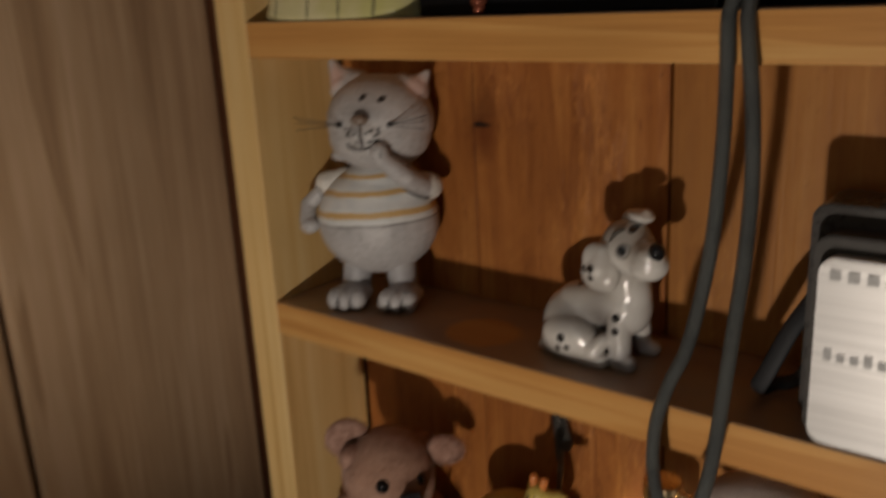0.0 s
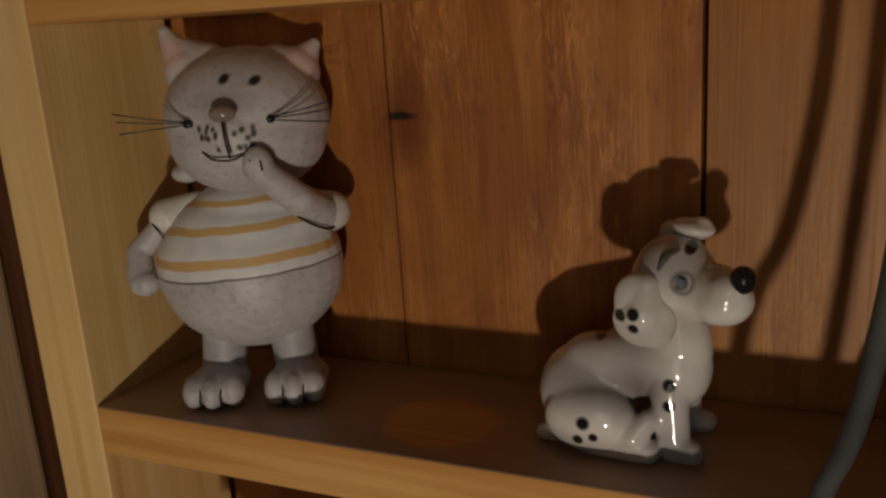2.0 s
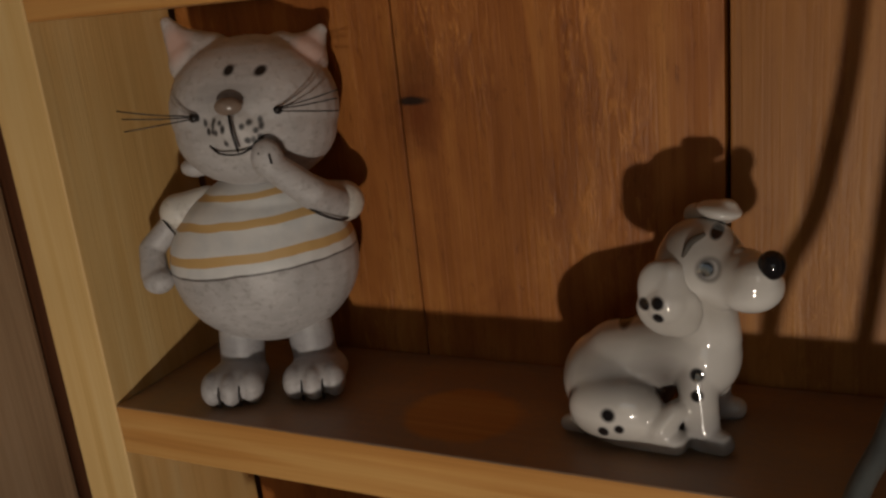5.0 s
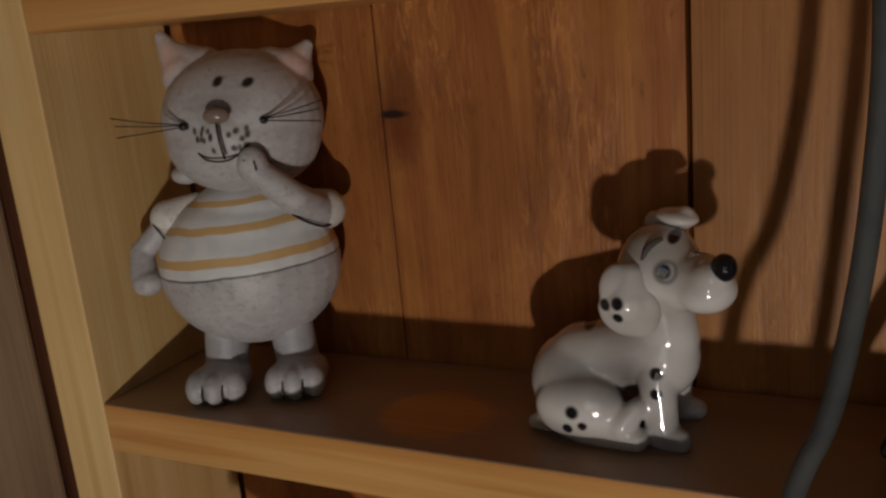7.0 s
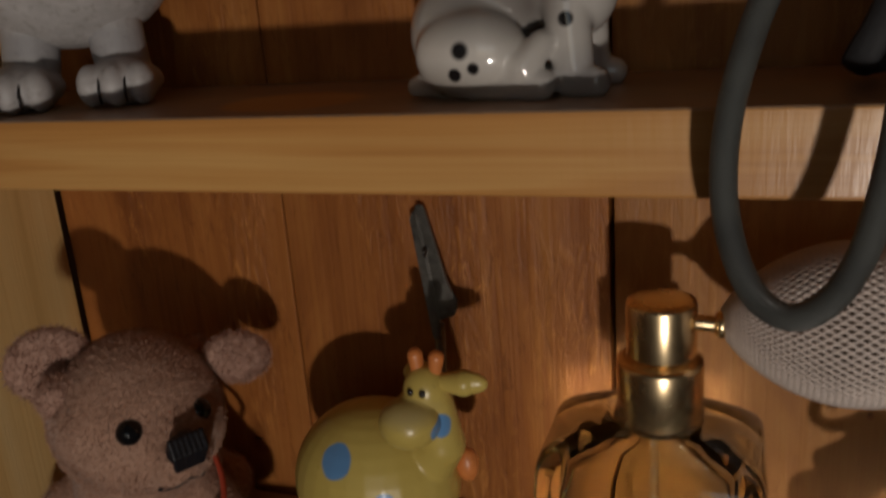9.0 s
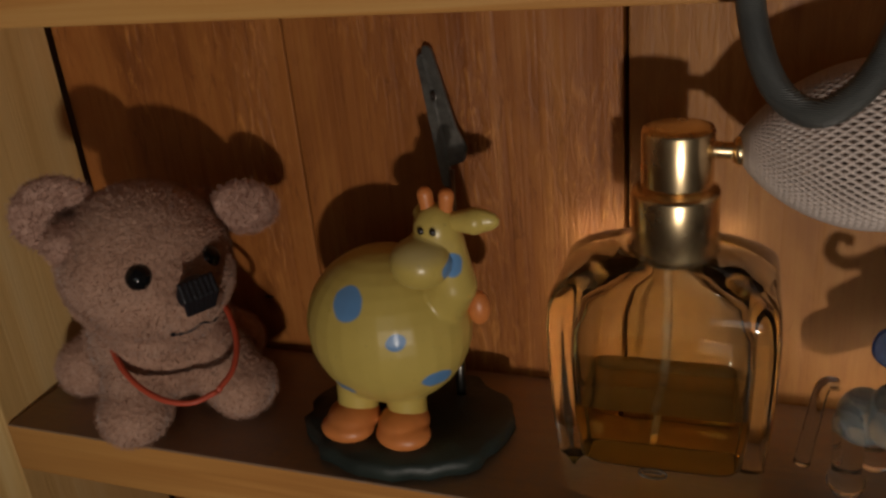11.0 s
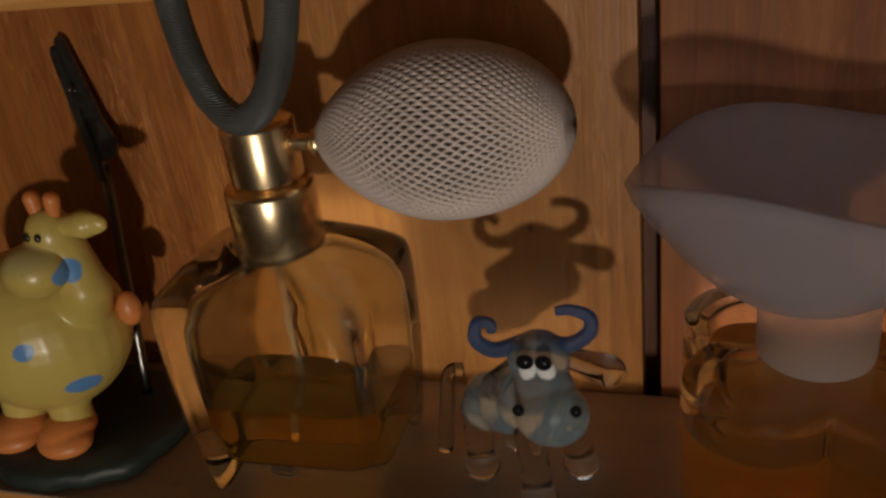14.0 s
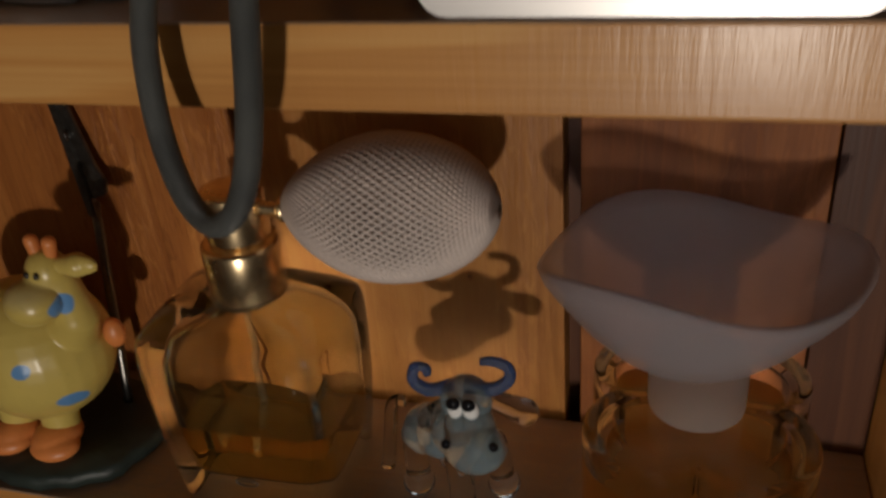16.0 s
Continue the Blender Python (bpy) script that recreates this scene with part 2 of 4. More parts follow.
def tube(pts, radius, seg=12, n=8, bm=None, twist=0.0, flat=1.0, closed=False):
    """A round cord along the points; radius: one number, or a function of 0..1."""
    bm = bm or bmesh.new()
    line = catmull(pts, n) if n > 1 else [Vector(p) for p in pts]
    rad = radius if callable(radius) else (lambda t: radius)
    side = None
    rows = []
    for i, p in enumerate(line):
        d = (line[min(i + 1, len(line) - 1)] - line[max(i - 1, 0)]).normalized()
        if side is None:
            side = d.cross((0.3, 1, 0.2)).normalized()
        side = (side - d * side.dot(d)).normalized()
        up = d.cross(side)
        t = i / (len(line) - 1)
        rows.append([bm.verts.new(p + rad(t) * (math.cos(a) * side + flat * math.sin(a) * up)) for a in (2 * math.pi * k / seg + twist * t for k in range(seg))])
    for a, b in zip(rows, rows[1:]):
        for k in range(seg):
            bm.faces.new((a[k], a[(k + 1) % seg], b[(k + 1) % seg], b[k]))
    bm.faces.new(rows[0][::-1])
    bm.faces.new(rows[-1])
    bmesh.ops.recalc_face_normals(bm, faces=bm.faces)
    return smooth(bm)


def blob(items, voxel=0.0009, rounds=6):
    """One soft body out of overlapping balls and limbs. Items: (centre, radii[, euler]) or (from, to, r0, r1), in metres."""
    bm = bmesh.new()
    for it in items:
        if len(it) == 4:
            a, b, r0, r1 = Vector(it[0]), Vector(it[1]), it[2], it[3]
            ball(bm, a, r0, None, 24, 16)
            ball(bm, b, r1, None, 24, 16)
            d = b - a
            turn = d.to_track_quat("Z", "Y").to_matrix().to_4x4()
            bmesh.ops.create_cone(bm, cap_ends=True, segments=24, radius1=r0, radius2=r1, depth=d.length, matrix=Matrix.Translation((a + b) / 2) @ turn)
        else:
            rot = Euler([radians(v) for v in it[2]]).to_matrix() if len(it) > 2 else None
            ball(bm, it[0], it[1], rot, 28, 18)
    me = bpy.data.meshes.new("soft")
    bm.to_mesh(me)
    bm.free()
    ob = new("soft", me)
    rm = ob.modifiers.new("r", "REMESH")
    rm.mode, rm.voxel_size, rm.use_smooth_shade = "VOXEL", voxel, True
    sm = ob.modifiers.new("s", "SMOOTH")
    sm.factor, sm.iterations = 0.5, rounds
    dg = bpy.context.evaluated_depsgraph_get()
    out = bpy.data.meshes.new_from_object(ob.evaluated_get(dg))
    bpy.data.objects.remove(ob)
    bpy.data.meshes.remove(me)
    out.materials.clear()
    return out


def join(pieces):
    """Joins (bmesh or mesh, material) pairs into one mesh."""
    bm, mats = bmesh.new(), []
    for data, m in pieces:
        if m not in mats:
            mats.append(m)
        before = len(bm.faces)
        if isinstance(data, bmesh.types.BMesh):
            me = bpy.data.meshes.new("piece")
            data.to_mesh(me)
            data.free()
        else:
            me = data
        bm.from_mesh(me)
        bpy.data.meshes.remove(me)
        bm.faces.ensure_lookup_table()
        for f in bm.faces[before:]:
            f.material_index = mats.index(m)
            f.smooth = True
    out = bpy.data.meshes.new("joined")
    bm.to_mesh(out)
    bm.free()
    for m in mats:
        out.materials.append(m)
    return out


# ---- the room ----
def room():
    w0, w1, d0, d1, h = -0.13, 2.6, -2.8, 0.078, 2.4
    def wall(name, lo, hi, mat, label):
        return solid(name, box(lo, hi), mat, ((lo[0] + hi[0]) / 2, (lo[1] + hi[1]) / 2, lo[2]), label, "wall", kind="structure")
    solid("floor", box((w0, d0, -0.05), (w1, d1, 0)), FLOORWOOD, (0, 0, -0.05), "brown wooden plank floor of the room", "floor", kind="structure")
    plaster = plain("ceiling_paint", (0.62, 0.56, 0.48), 0.8, scale=60)
    solid("ceiling", box((w0, d0, h), (w1, d1, h + 0.05)), plaster, (0, 0, h), "cream painted ceiling of the room", "ceiling", kind="structure")
    wall("wall_north", (w0 - 0.1, d1, 0), (w1 + 0.1, d1 + 0.1, h), DARKWOOD, "dark brown wooden wall behind the shelf")
    wall("wall_east", (w1, d0, 0), (w1 + 0.1, d1, h), plaster, "plain cream painted wall")
    # south wall with the window opening
    x0, x1, z0, z1 = 0.2, 1.6, 1.05, 2.25
    bm = bmesh.new()
    for lo, hi in (((w0, d0 - 0.1, 0), (x0, d0, h)), ((x1, d0 - 0.1, 0), (w1, d0, h)), ((x0, d0 - 0.1, 0), (x1, d0, z0)), ((x0, d0 - 0.1, z1), (x1, d0, h))):
        box(lo, hi, bm=bm)
    solid("wall_south", bm, plaster, (0, d0, 0), "plain cream painted wall with a window opening", "wall", kind="structure")
    # left wall of upright boards
    west = solid("wall_west", box((w0 - 0.1, d0, 0), (w0 - 0.012, d1, h)), DARKWOOD, (w0 - 0.1, 0, 0), "brown wooden panelled wall beside the shelf", "wall", kind="structure")
    y, k = d1 - 0.001, 0
    for width in (0.160, 0.172, 0.155, 0.168, 0.16, 0.17, 0.165):
        b = box((w0 - 0.012, y - width, 0.0), (w0, y, h - 0.002), 0.003)
        part("board", b, WALLWOOD, west)
        y -= width + 0.004
    solid("wall_panel", box((w0 - 0.012, d0, 0), (w0, y, h - 0.002)), WALLWOOD, (w0, d0, 0), "plain brown wooden wall panel", "wall", kind="structure")


room()

# ---- the shelf unit ----
A_LO, A_HI, T, C_HI, DEEP, WIDE = 1.279, 1.452, 0.18, -1.456, 0.63, 3.8


def shelf_unit():
    base = dm(WIDE / 2, 0.35, -3.3)
    s = thing("wall_shelf", base, "open pine wall shelf with plank back boards", "shelf")
    def ease(lo, hi, mat, name, label="", bev=0.0009):
        return part(name, box(dm(*lo), dm(*hi), bev, 3), mat, s, label)
    ease((-0.225, 0, -3.3), (0, DEEP - 0.004, 3.2), PINE_Z, "upright", "pale pine upright")
    ease((WIDE, 0, -3.3), (WIDE + 0.2, 0.72, 3.2), PINE_Z, "upright", "pale pine upright")
    for top, th in ((A_HI, A_HI - A_LO), (0, T), (C_HI, T), (3.0, T), (-3.0, T)):
        ease((0.003, 0, top - th), (WIDE - 0.003, DEEP - 0.002, top), PINE_X, "shelf_board", "dusty pine shelf board")
    # back boards with dark joints between them
    edges = [(0.012, 0.897), (0.901, 1.934), (1.944, 2.917), (2.962, 3.60), (3.602, WIDE)]
    for k, (a, b) in enumerate(edges):
        # fourth board deeper in tone, the last at the right end darkest
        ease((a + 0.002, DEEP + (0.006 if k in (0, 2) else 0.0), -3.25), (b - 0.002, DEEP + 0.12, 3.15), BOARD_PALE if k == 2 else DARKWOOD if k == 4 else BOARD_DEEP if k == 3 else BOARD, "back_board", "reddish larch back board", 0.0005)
    return s


shelf_unit()

# ---- striped cat figurine ----
class Local:
    """Places in a thing's own frame: u to its left hand's side, f forward, z up, in decimetres."""
    def __init__(self, x, y, turn):
        self.x, self.y, self.a = x, y, radians(turn)

    def __call__(self, u, f, z):
        c, s = math.cos(self.a), math.sin(self.a)
        return dm(self.x + u * c + f * s, self.y + u * s - f * c, z)


def painted(name, color, rough, vary=0.15, bump=0.00015, dirt=(0.16, 0.13, 0.11)):
    """Matt hand-painted resin with darker wash in it."""
    p = Mat(name, color, rough)
    c = p.coords()
    n1, n2 = p.noise(c, 60.0, 4.0, 0.6), p.noise(c, 480.0, 4.0, 0.6)
    col = p.ramp(n1, [(0.3, tuple(v * (1 - vary) for v in color)), (0.7, tuple(v * (1 + vary) for v in color))])
    brush = p.noise(p.mapped(c, (150.0, 150.0, 520.0)), 1.0, 4.0, 0.65)
    col = p.mix(p.ramp(brush, [(0.48, (0,) * 3), (0.75, (0.4,) * 3)]), col, tuple(min(1, 1.45 * v) for v in color))
    col = p.mix(p.ramp(n2, [(0.52, (0,) * 3), (0.74, (0.5,) * 3)]), col, dirt)
    p.roughness(n1, rough - 0.08, rough + 0.1)
    p.bump(n2, bump, 0.6)
    return p, c, col


def cat():
    L = Local(0.46, 0.36, 24)
    base = L(0, 0, 0)
    rel = lambda u, f, z: tuple(L(u, f, z) - base)
    fur = (0.46, 0.44, 0.435)
    # head with painted face
    p, c, col = painted("grey_resin_head", fur, 0.5)
    col = p.mix(p.math("MULTIPLY", p.spot(c, rel(0.03, 0.27, 0.90), (0.0115, 0.0115, 0.0098), 0.35), 0.35), col, (0.5, 0.46, 0.42))
    col = p.mix(p.math("MULTIPLY", p.spot(c, rel(0.03, 0.2, 1.01), (0.007, 0.012, 0.0035), 0.8), 0.5), col, (0.17, 0.15, 0.14))
    for u, z in ((-0.178, 1.175), (0.258, 1.12)):
        col = p.mix(p.math("MULTIPLY", p.spot(c, rel(u, 0.03, z), (0.005, 0.006, 0.0065), 0.4), 0.85), col, (0.62, 0.43, 0.37))
    black = (0.012, 0.01, 0.01)
    for u, f, z, r in ((0.022, 0.20, 1.085, 0.0016), (0.115, 0.20, 1.075, 0.0016)):
        col = p.mix(p.spot(c, rel(u, f, z), (r, 0.006, r * 1.05), 0.25), col, black)
    rng = random.Random(4)
    for k in range(22):
        side = -1 if k % 2 else 1
        u, z = 0.03 + side * rng.uniform(0.02, 0.092), rng.uniform(0.868, 0.952)
        if abs(u - 0.03) > 0.05 and z < 0.875:
            z += 0.03
        f = 0.19 + 0.066 * math.sqrt(max(0.05, 1 - ((u - 0.03) / 0.098) ** 2 - ((z - 0.905) / 0.09) ** 2))
        col = p.mix(p.math("MULTIPLY", p.spot(c, rel(u, f, z), (0.0007, 0.004, rng.uniform(0.0008, 0.0013)), 0.4), 0.9), col, black)
    p.color(col)
    head_m = p.m
    p, c, col = painted("grey_resin", fur, 0.5)
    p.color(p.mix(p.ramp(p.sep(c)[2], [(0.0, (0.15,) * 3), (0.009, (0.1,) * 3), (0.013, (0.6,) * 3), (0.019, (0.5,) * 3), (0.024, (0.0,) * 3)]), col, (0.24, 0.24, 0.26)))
    body_m = p.m
    # torso: shirt with two ochre stripes above a grey belly
    p, c, col = painted("striped_shirt", fur, 0.45)
    xyz = p.sep(c)
    wavy = p.math("MULTIPLY", p.math("SUBTRACT", p.noise(c, 50.0, 2.0), 0.5), 0.0024)
    z = p.math("ADD", p.math("SUBTRACT", xyz[2], p.math("MULTIPLY", xyz[0], 0.06)), wavy)
    white = p.mix(p.ramp(p.noise(c, 130.0, 4.0), [(0.4, (0,) * 3), (0.75, (0.5,) * 3)]), (0.70, 0.69, 0.67), (0.46, 0.49, 0.52))
    shirt = p.math("GREATER_THAN", z, 0.0452)
    col = p.mix(shirt, col, white)
    for lo, hi in ((0.0486, 0.0516), (0.0592, 0.0618), (0.0676, 0.0694)):
        band = p.math("MULTIPLY", p.math("GREATER_THAN", z, lo), p.math("LESS_THAN", z, hi))
        col = p.mix(p.math("MULTIPLY", band, 0.9), col, (0.58, 0.35, 0.10))
    seam = p.math("MULTIPLY", p.math("GREATER_THAN", z, 0.0446), p.math("LESS_THAN", z, 0.0453))
    col = p.mix(p.math("MULTIPLY", seam, 0.8), col, (0.05, 0.04, 0.035))
    p.color(col)
    shirt_m = p.m
    sleeve_m = painted("white_sleeve", (0.6, 0.57, 0.52), 0.45)
    sleeve_m[0].color(sleeve_m[2])
    sleeve_m = sleeve_m[0].m
    ink = plain("black_paint", black, 0.35)
    nose_m = plain("brown_nose", (0.22, 0.165, 0.13), 0.25, vary=0.3)
    head = [(L(0.045, -0.01, 0.945), (0.0275, 0.0245, 0.0232), (0, 0, 24)), (L(0.045, 0.01, 0.88), (0.0262, 0.0235, 0.0185), (0, 0, 24)),
            (L(0.03, 0.19, 0.905), (0.0098, 0.0062, 0.0088), (0, 0, 24))]
    for u0, u1, z0, z1 in ((-0.13, -0.205, 1.10, 1.235), (0.215, 0.285, 1.08, 1.165)):
        head.append((L(u0, -0.03, z0), L(u1, -0.05, z1), 0.0085, 0.0022))
        head.append((L(u0 + (0.06 if u0 < 0 else -0.06), -0.03, z0 + 0.02), L(u1 * 0.9, -0.05, z1 - 0.05), 0.0075, 0.004))
    head.append((L(-0.19, -0.04, 0.765), (0.0055, 0.005, 0.0035), (0, 0, 24)))
    torso = [(L(0.0, 0, 0.435), (0.0322, 0.0255, 0.0285), (0, 0, 24)), (L(0.01, 0, 0.555), (0.0276, 0.0222, 0.0165), (0, 0, 24)), (L(0.03, 0, 0.65), (0.0205, 0.0175, 0.0095), (0, 0, 24))]
    legs = []
    for u, f in ((-0.13, 0.15), (0.145, 0.15)):
        legs += [(L(u * 0.85, f - 0.10, 0.2), L(u * 0.95, f - 0.08, 0.06), 0.0078, 0.0075), (L(u, f - 0.04, 0.056), (0.0102, 0.0135, 0.0058), (0, 0, 24)), (L(u, f + 0.01, 0.062), (0.0104, 0.0095, 0.0064), (0, 0, 24))]
        for k in (-1, 0, 1):
            legs.append((L(u + k * 0.066, f + 0.066 - 0.016 * abs(k), 0.058), (0.0039, 0.0056, 0.0058), (0, 0, 24)))
    arm_r = [(L(0.285, 0.07, 0.62), L(0.225, 0.19, 0.69), 0.0058, 0.0054), (L(0.225, 0.19, 0.69), L(0.125, 0.255, 0.80), 0.0052, 0.0046), (L(0.12, 0.26, 0.82), (0.005, 0.004, 0.006), (0, 0, 24))]
    arm_l = [(L(-0.27, 0.0, 0.61), L(-0.375, 0.02, 0.51), 0.0040, 0.0042), (L(-0.375, 0.02, 0.51), L(-0.365, 0.06, 0.435), 0.0042, 0.0048), (L(-0.35, 0.08, 0.415), (0.0054, 0.005, 0.0046))]
    sleeves = [(L(-0.16, 0, 0.665), L(-0.262, 0.01, 0.625), 0.0040, 0.0064), (L(0.2, 0.02, 0.62), L(0.30, 0.05, 0.62), 0.0075, 0.0068)]
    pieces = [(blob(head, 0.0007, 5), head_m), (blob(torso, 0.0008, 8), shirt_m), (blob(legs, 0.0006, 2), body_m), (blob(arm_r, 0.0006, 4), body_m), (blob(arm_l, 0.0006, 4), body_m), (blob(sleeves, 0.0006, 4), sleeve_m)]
    bm = bmesh.new()
    ball(bm, L(0.03, 0.262, 0.985), (0.0042, 0.0028, 0.0027), Euler((0, 0, radians(24))).to_matrix())
    pieces.append((smooth(bm), nose_m))
    # mouth line, toe grooves, whiskers
    bm = bmesh.new()
    tube([L(0.03, 0.273, 0.965), L(0.034, 0.285, 0.91), L(0.04, 0.273, 0.85)], 0.00042, 6, 6, bm)
    tube([L(-0.055, 0.225, 0.868), L(-0.02, 0.25, 0.846), L(0.04, 0.266, 0.842), L(0.09, 0.24, 0.86)], 0.00036, 6, 6, bm)
    for u, f in ((-0.13, 0.15), (0.145, 0.15)):
        for k in (-0.5, 0.5):
            tube([L(u + k * 0.068, f + 0.085, 0.088), L(u + k * 0.068, f + 0.112, 0.05), L(u + k * 0.068, f + 0.104, 0.014)], 0.0004, 5, 5, bm)
    for a, b in (((0.105, 0.292, 0.845), (0.09, 0.285, 0.80)), ((0.135, 0.295, 0.84), (0.14, 0.3, 0.81))):
        tube([L(*a), L(*b)], 0.0004, 5, 3, bm)
    tube([L(0.215, 0.215, 0.645), L(0.255, 0.185, 0.608), L(0.30, 0.125, 0.575), L(0.325, 0.07, 0.58)], 0.0005, 5, 5, bm)
    tube([L(-0.305, 0.055, 0.615), L(-0.28, 0.075, 0.59), L(-0.262, 0.075, 0.56)], 0.0004, 5, 5, bm)
    for side, u0, f0 in ((-1, -0.085, 0.208), (1, 0.155, 0.207)):
        tube([L(u0, f0 - 0.01, 0.955), L(u0 + side * 0.012, f0 + 0.012, 0.955)], 0.0013, 8, 3, bm)
        for dz, ln in ((0.05, 0.21), (0.025, 0.20), (-0.012, 0.2)):
            tube([L(u0, f0 + 0.005, 0.955 + dz * 0.1), L(u0 + side * ln * 0.5, f0 + 0.05, 0.955 + dz * 0.5), L(u0 + side * ln, f0 + 0.07, 0.955 + dz)], 0.00022, 5, 4, bm)
    pieces.append((bm, ink))
    solid("cat_figurine", join(pieces), None, base, "grey resin cat figurine in a white and ochre striped shirt", "figurine")


# ---- spotted dog figurine ----
def dog():
    base = dm(1.78, 0.3, 0)
    rel = lambda x, y, z: tuple(dm(x, y, z) - base)
    p = Mat("glazed_porcelain", (0.68, 0.65, 0.61), 0.10)
    p.set("Coat Weight", 0.6)
    p.set("Coat Roughness", 0.04)
    c = p.coords()
    col = p.mix(p.ramp(p.noise(c, 55.0, 3.0), [(0.4, (0,) * 3), (0.7, (0.3,) * 3)]), (0.68, 0.65, 0.61), (0.54, 0.49, 0.43))
    # airbrushed grey and tan, also darkened low on feet, between legs, under the chin
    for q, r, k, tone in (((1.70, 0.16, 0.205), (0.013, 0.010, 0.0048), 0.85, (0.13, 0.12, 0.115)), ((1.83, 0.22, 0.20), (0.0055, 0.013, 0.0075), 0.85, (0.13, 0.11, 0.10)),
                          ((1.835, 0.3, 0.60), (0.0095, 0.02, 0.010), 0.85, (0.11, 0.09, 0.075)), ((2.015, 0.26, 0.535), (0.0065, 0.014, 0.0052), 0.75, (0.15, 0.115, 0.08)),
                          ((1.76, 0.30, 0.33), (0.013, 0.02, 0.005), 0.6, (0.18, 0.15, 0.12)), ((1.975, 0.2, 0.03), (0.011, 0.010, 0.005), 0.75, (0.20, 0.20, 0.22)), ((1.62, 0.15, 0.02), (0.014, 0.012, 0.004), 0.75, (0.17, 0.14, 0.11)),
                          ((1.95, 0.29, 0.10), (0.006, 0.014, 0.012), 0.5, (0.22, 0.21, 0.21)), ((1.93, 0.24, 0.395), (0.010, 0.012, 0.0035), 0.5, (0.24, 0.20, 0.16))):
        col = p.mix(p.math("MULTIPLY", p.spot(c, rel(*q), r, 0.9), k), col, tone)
    black = (0.012, 0.011, 0.012)
    spots = [((1.691, 0.157, 0.114), 0.0022), ((1.719, 0.158, 0.075), 0.0015), ((1.675, 0.15, 0.062), 0.0016), ((1.915, 0.215, 0.225), 0.0019), ((1.915, 0.205, 0.168), 0.0017),
             ((1.795, 0.16, 0.435), 0.0017), ((1.832, 0.145, 0.445), 0.0018), ((1.832, 0.145, 0.405), 0.0015), ((1.71, 0.32, 0.32), 0.0022), ((1.96, 0.26, 0.60), 0.0016), ((1.85, 0.3, 0.625), 0.0016)]
    for q, r in spots:
        col = p.mix(p.spot(c, rel(*q), (r, 0.006, r), 0.2), col, black)
    # eyes: dark outline, white, pupil
    for q in ((1.948, 0.2, 0.52),):
        col = p.mix(p.spot(c, rel(*q), (0.0031, 0.006, 0.0031), 0.2), col, (0.10, 0.09, 0.085))
        col = p.mix(p.spot(c, rel(q[0] + 0.002, q[1], q[2]), (0.0023, 0.006, 0.0023), 0.2), col, (0.42, 0.40, 0.38))
        col = p.mix(p.spot(c, rel(q[0] - 0.004, q[1], q[2] + 0.002), (0.0018, 0.006, 0.0020), 0.2), col, black)
    p.color(col)
    p.bump(p.noise(c, 90.0, 2.0), 0.0002, 0.3)
    items = [(dm(1.665, 0.31, 0.14), (0.0148, 0.0145, 0.0148)), (dm(1.695, 0.20, 0.10), (0.0135, 0.0075, 0.0105)), (dm(1.69, 0.41, 0.105), (0.0145, 0.008, 0.0115)),
             (dm(1.68, 0.31, 0.21), dm(1.88, 0.31, 0.26), 0.0105, 0.0105), (dm(1.915, 0.31, 0.24), (0.0102, 0.0112, 0.0125)), (dm(1.925, 0.305, 0.29), dm(1.91, 0.295, 0.42), 0.0092, 0.0088),
             (dm(1.915, 0.29, 0.50), (0.0120, 0.0110, 0.0112)), (dm(1.91, 0.3, 0.555), (0.0095, 0.0095, 0.0068)),
             (dm(1.97, 0.265, 0.475), dm(2.03, 0.237, 0.488), 0.0086, 0.0076), (dm(2.045, 0.225, 0.47), (0.0082, 0.0078, 0.0068)), (dm(2.06, 0.2, 0.515), (0.0058, 0.0056, 0.0042)),
             (dm(1.70, 0.18, 0.03), dm(1.86, 0.175, 0.03), 0.0033, 0.0036), (dm(1.82, 0.18, 0.07), dm(1.86, 0.19, 0.12), 0.0042, 0.003),
             (dm(1.905, 0.245, 0.2), dm(1.925, 0.225, 0.04), 0.0056, 0.0046), (dm(1.92, 0.222, 0.03), dm(1.975, 0.205, 0.028), 0.0042, 0.0036),
             (dm(1.92, 0.38, 0.2), dm(1.935, 0.41, 0.04), 0.0056, 0.0042), (dm(1.94, 0.41, 0.03), dm(1.985, 0.415, 0.028), 0.004, 0.0034),
             (dm(1.60, 0.22, 0.04), dm(1.55, 0.22, 0.028), 0.004, 0.0026), (dm(1.62, 0.24, 0.03), dm(1.85, 0.28, 0.03), 0.004, 0.004)]
    ear = [(dm(1.855, 0.19, 0.51), dm(1.845, 0.185, 0.43), 0.0036, 0.0062), (dm(1.852, 0.18, 0.412), (0.0086, 0.0036, 0.0074), (0, 20, 8)), (dm(1.838, 0.182, 0.455), (0.0066, 0.0034, 0.0090), (0, -14, 8)), (dm(1.872, 0.178, 0.39), (0.006, 0.0032, 0.0052), (0, 20, 8))]
    ear2 = [(dm(1.89, 0.36, 0.615), dm(1.975, 0.33, 0.635), 0.0032, 0.0032), (dm(1.955, 0.33, 0.637), (0.006, 0.0055, 0.0024), (0, 10, 0))]
    bm = bmesh.new()
    ball(bm, dm(2.098, 0.178, 0.543), (0.0034, 0.0034, 0.0037))
    nose = plain("black_glaze", black, 0.06)
    brow = bmesh.new()
    tube([dm(1.885, 0.197, 0.548), dm(1.902, 0.214, 0.583), dm(1.935, 0.23, 0.602)], lambda t: 0.0005 + 0.0005 * math.sin(t * 3.1), 6, 6, brow)
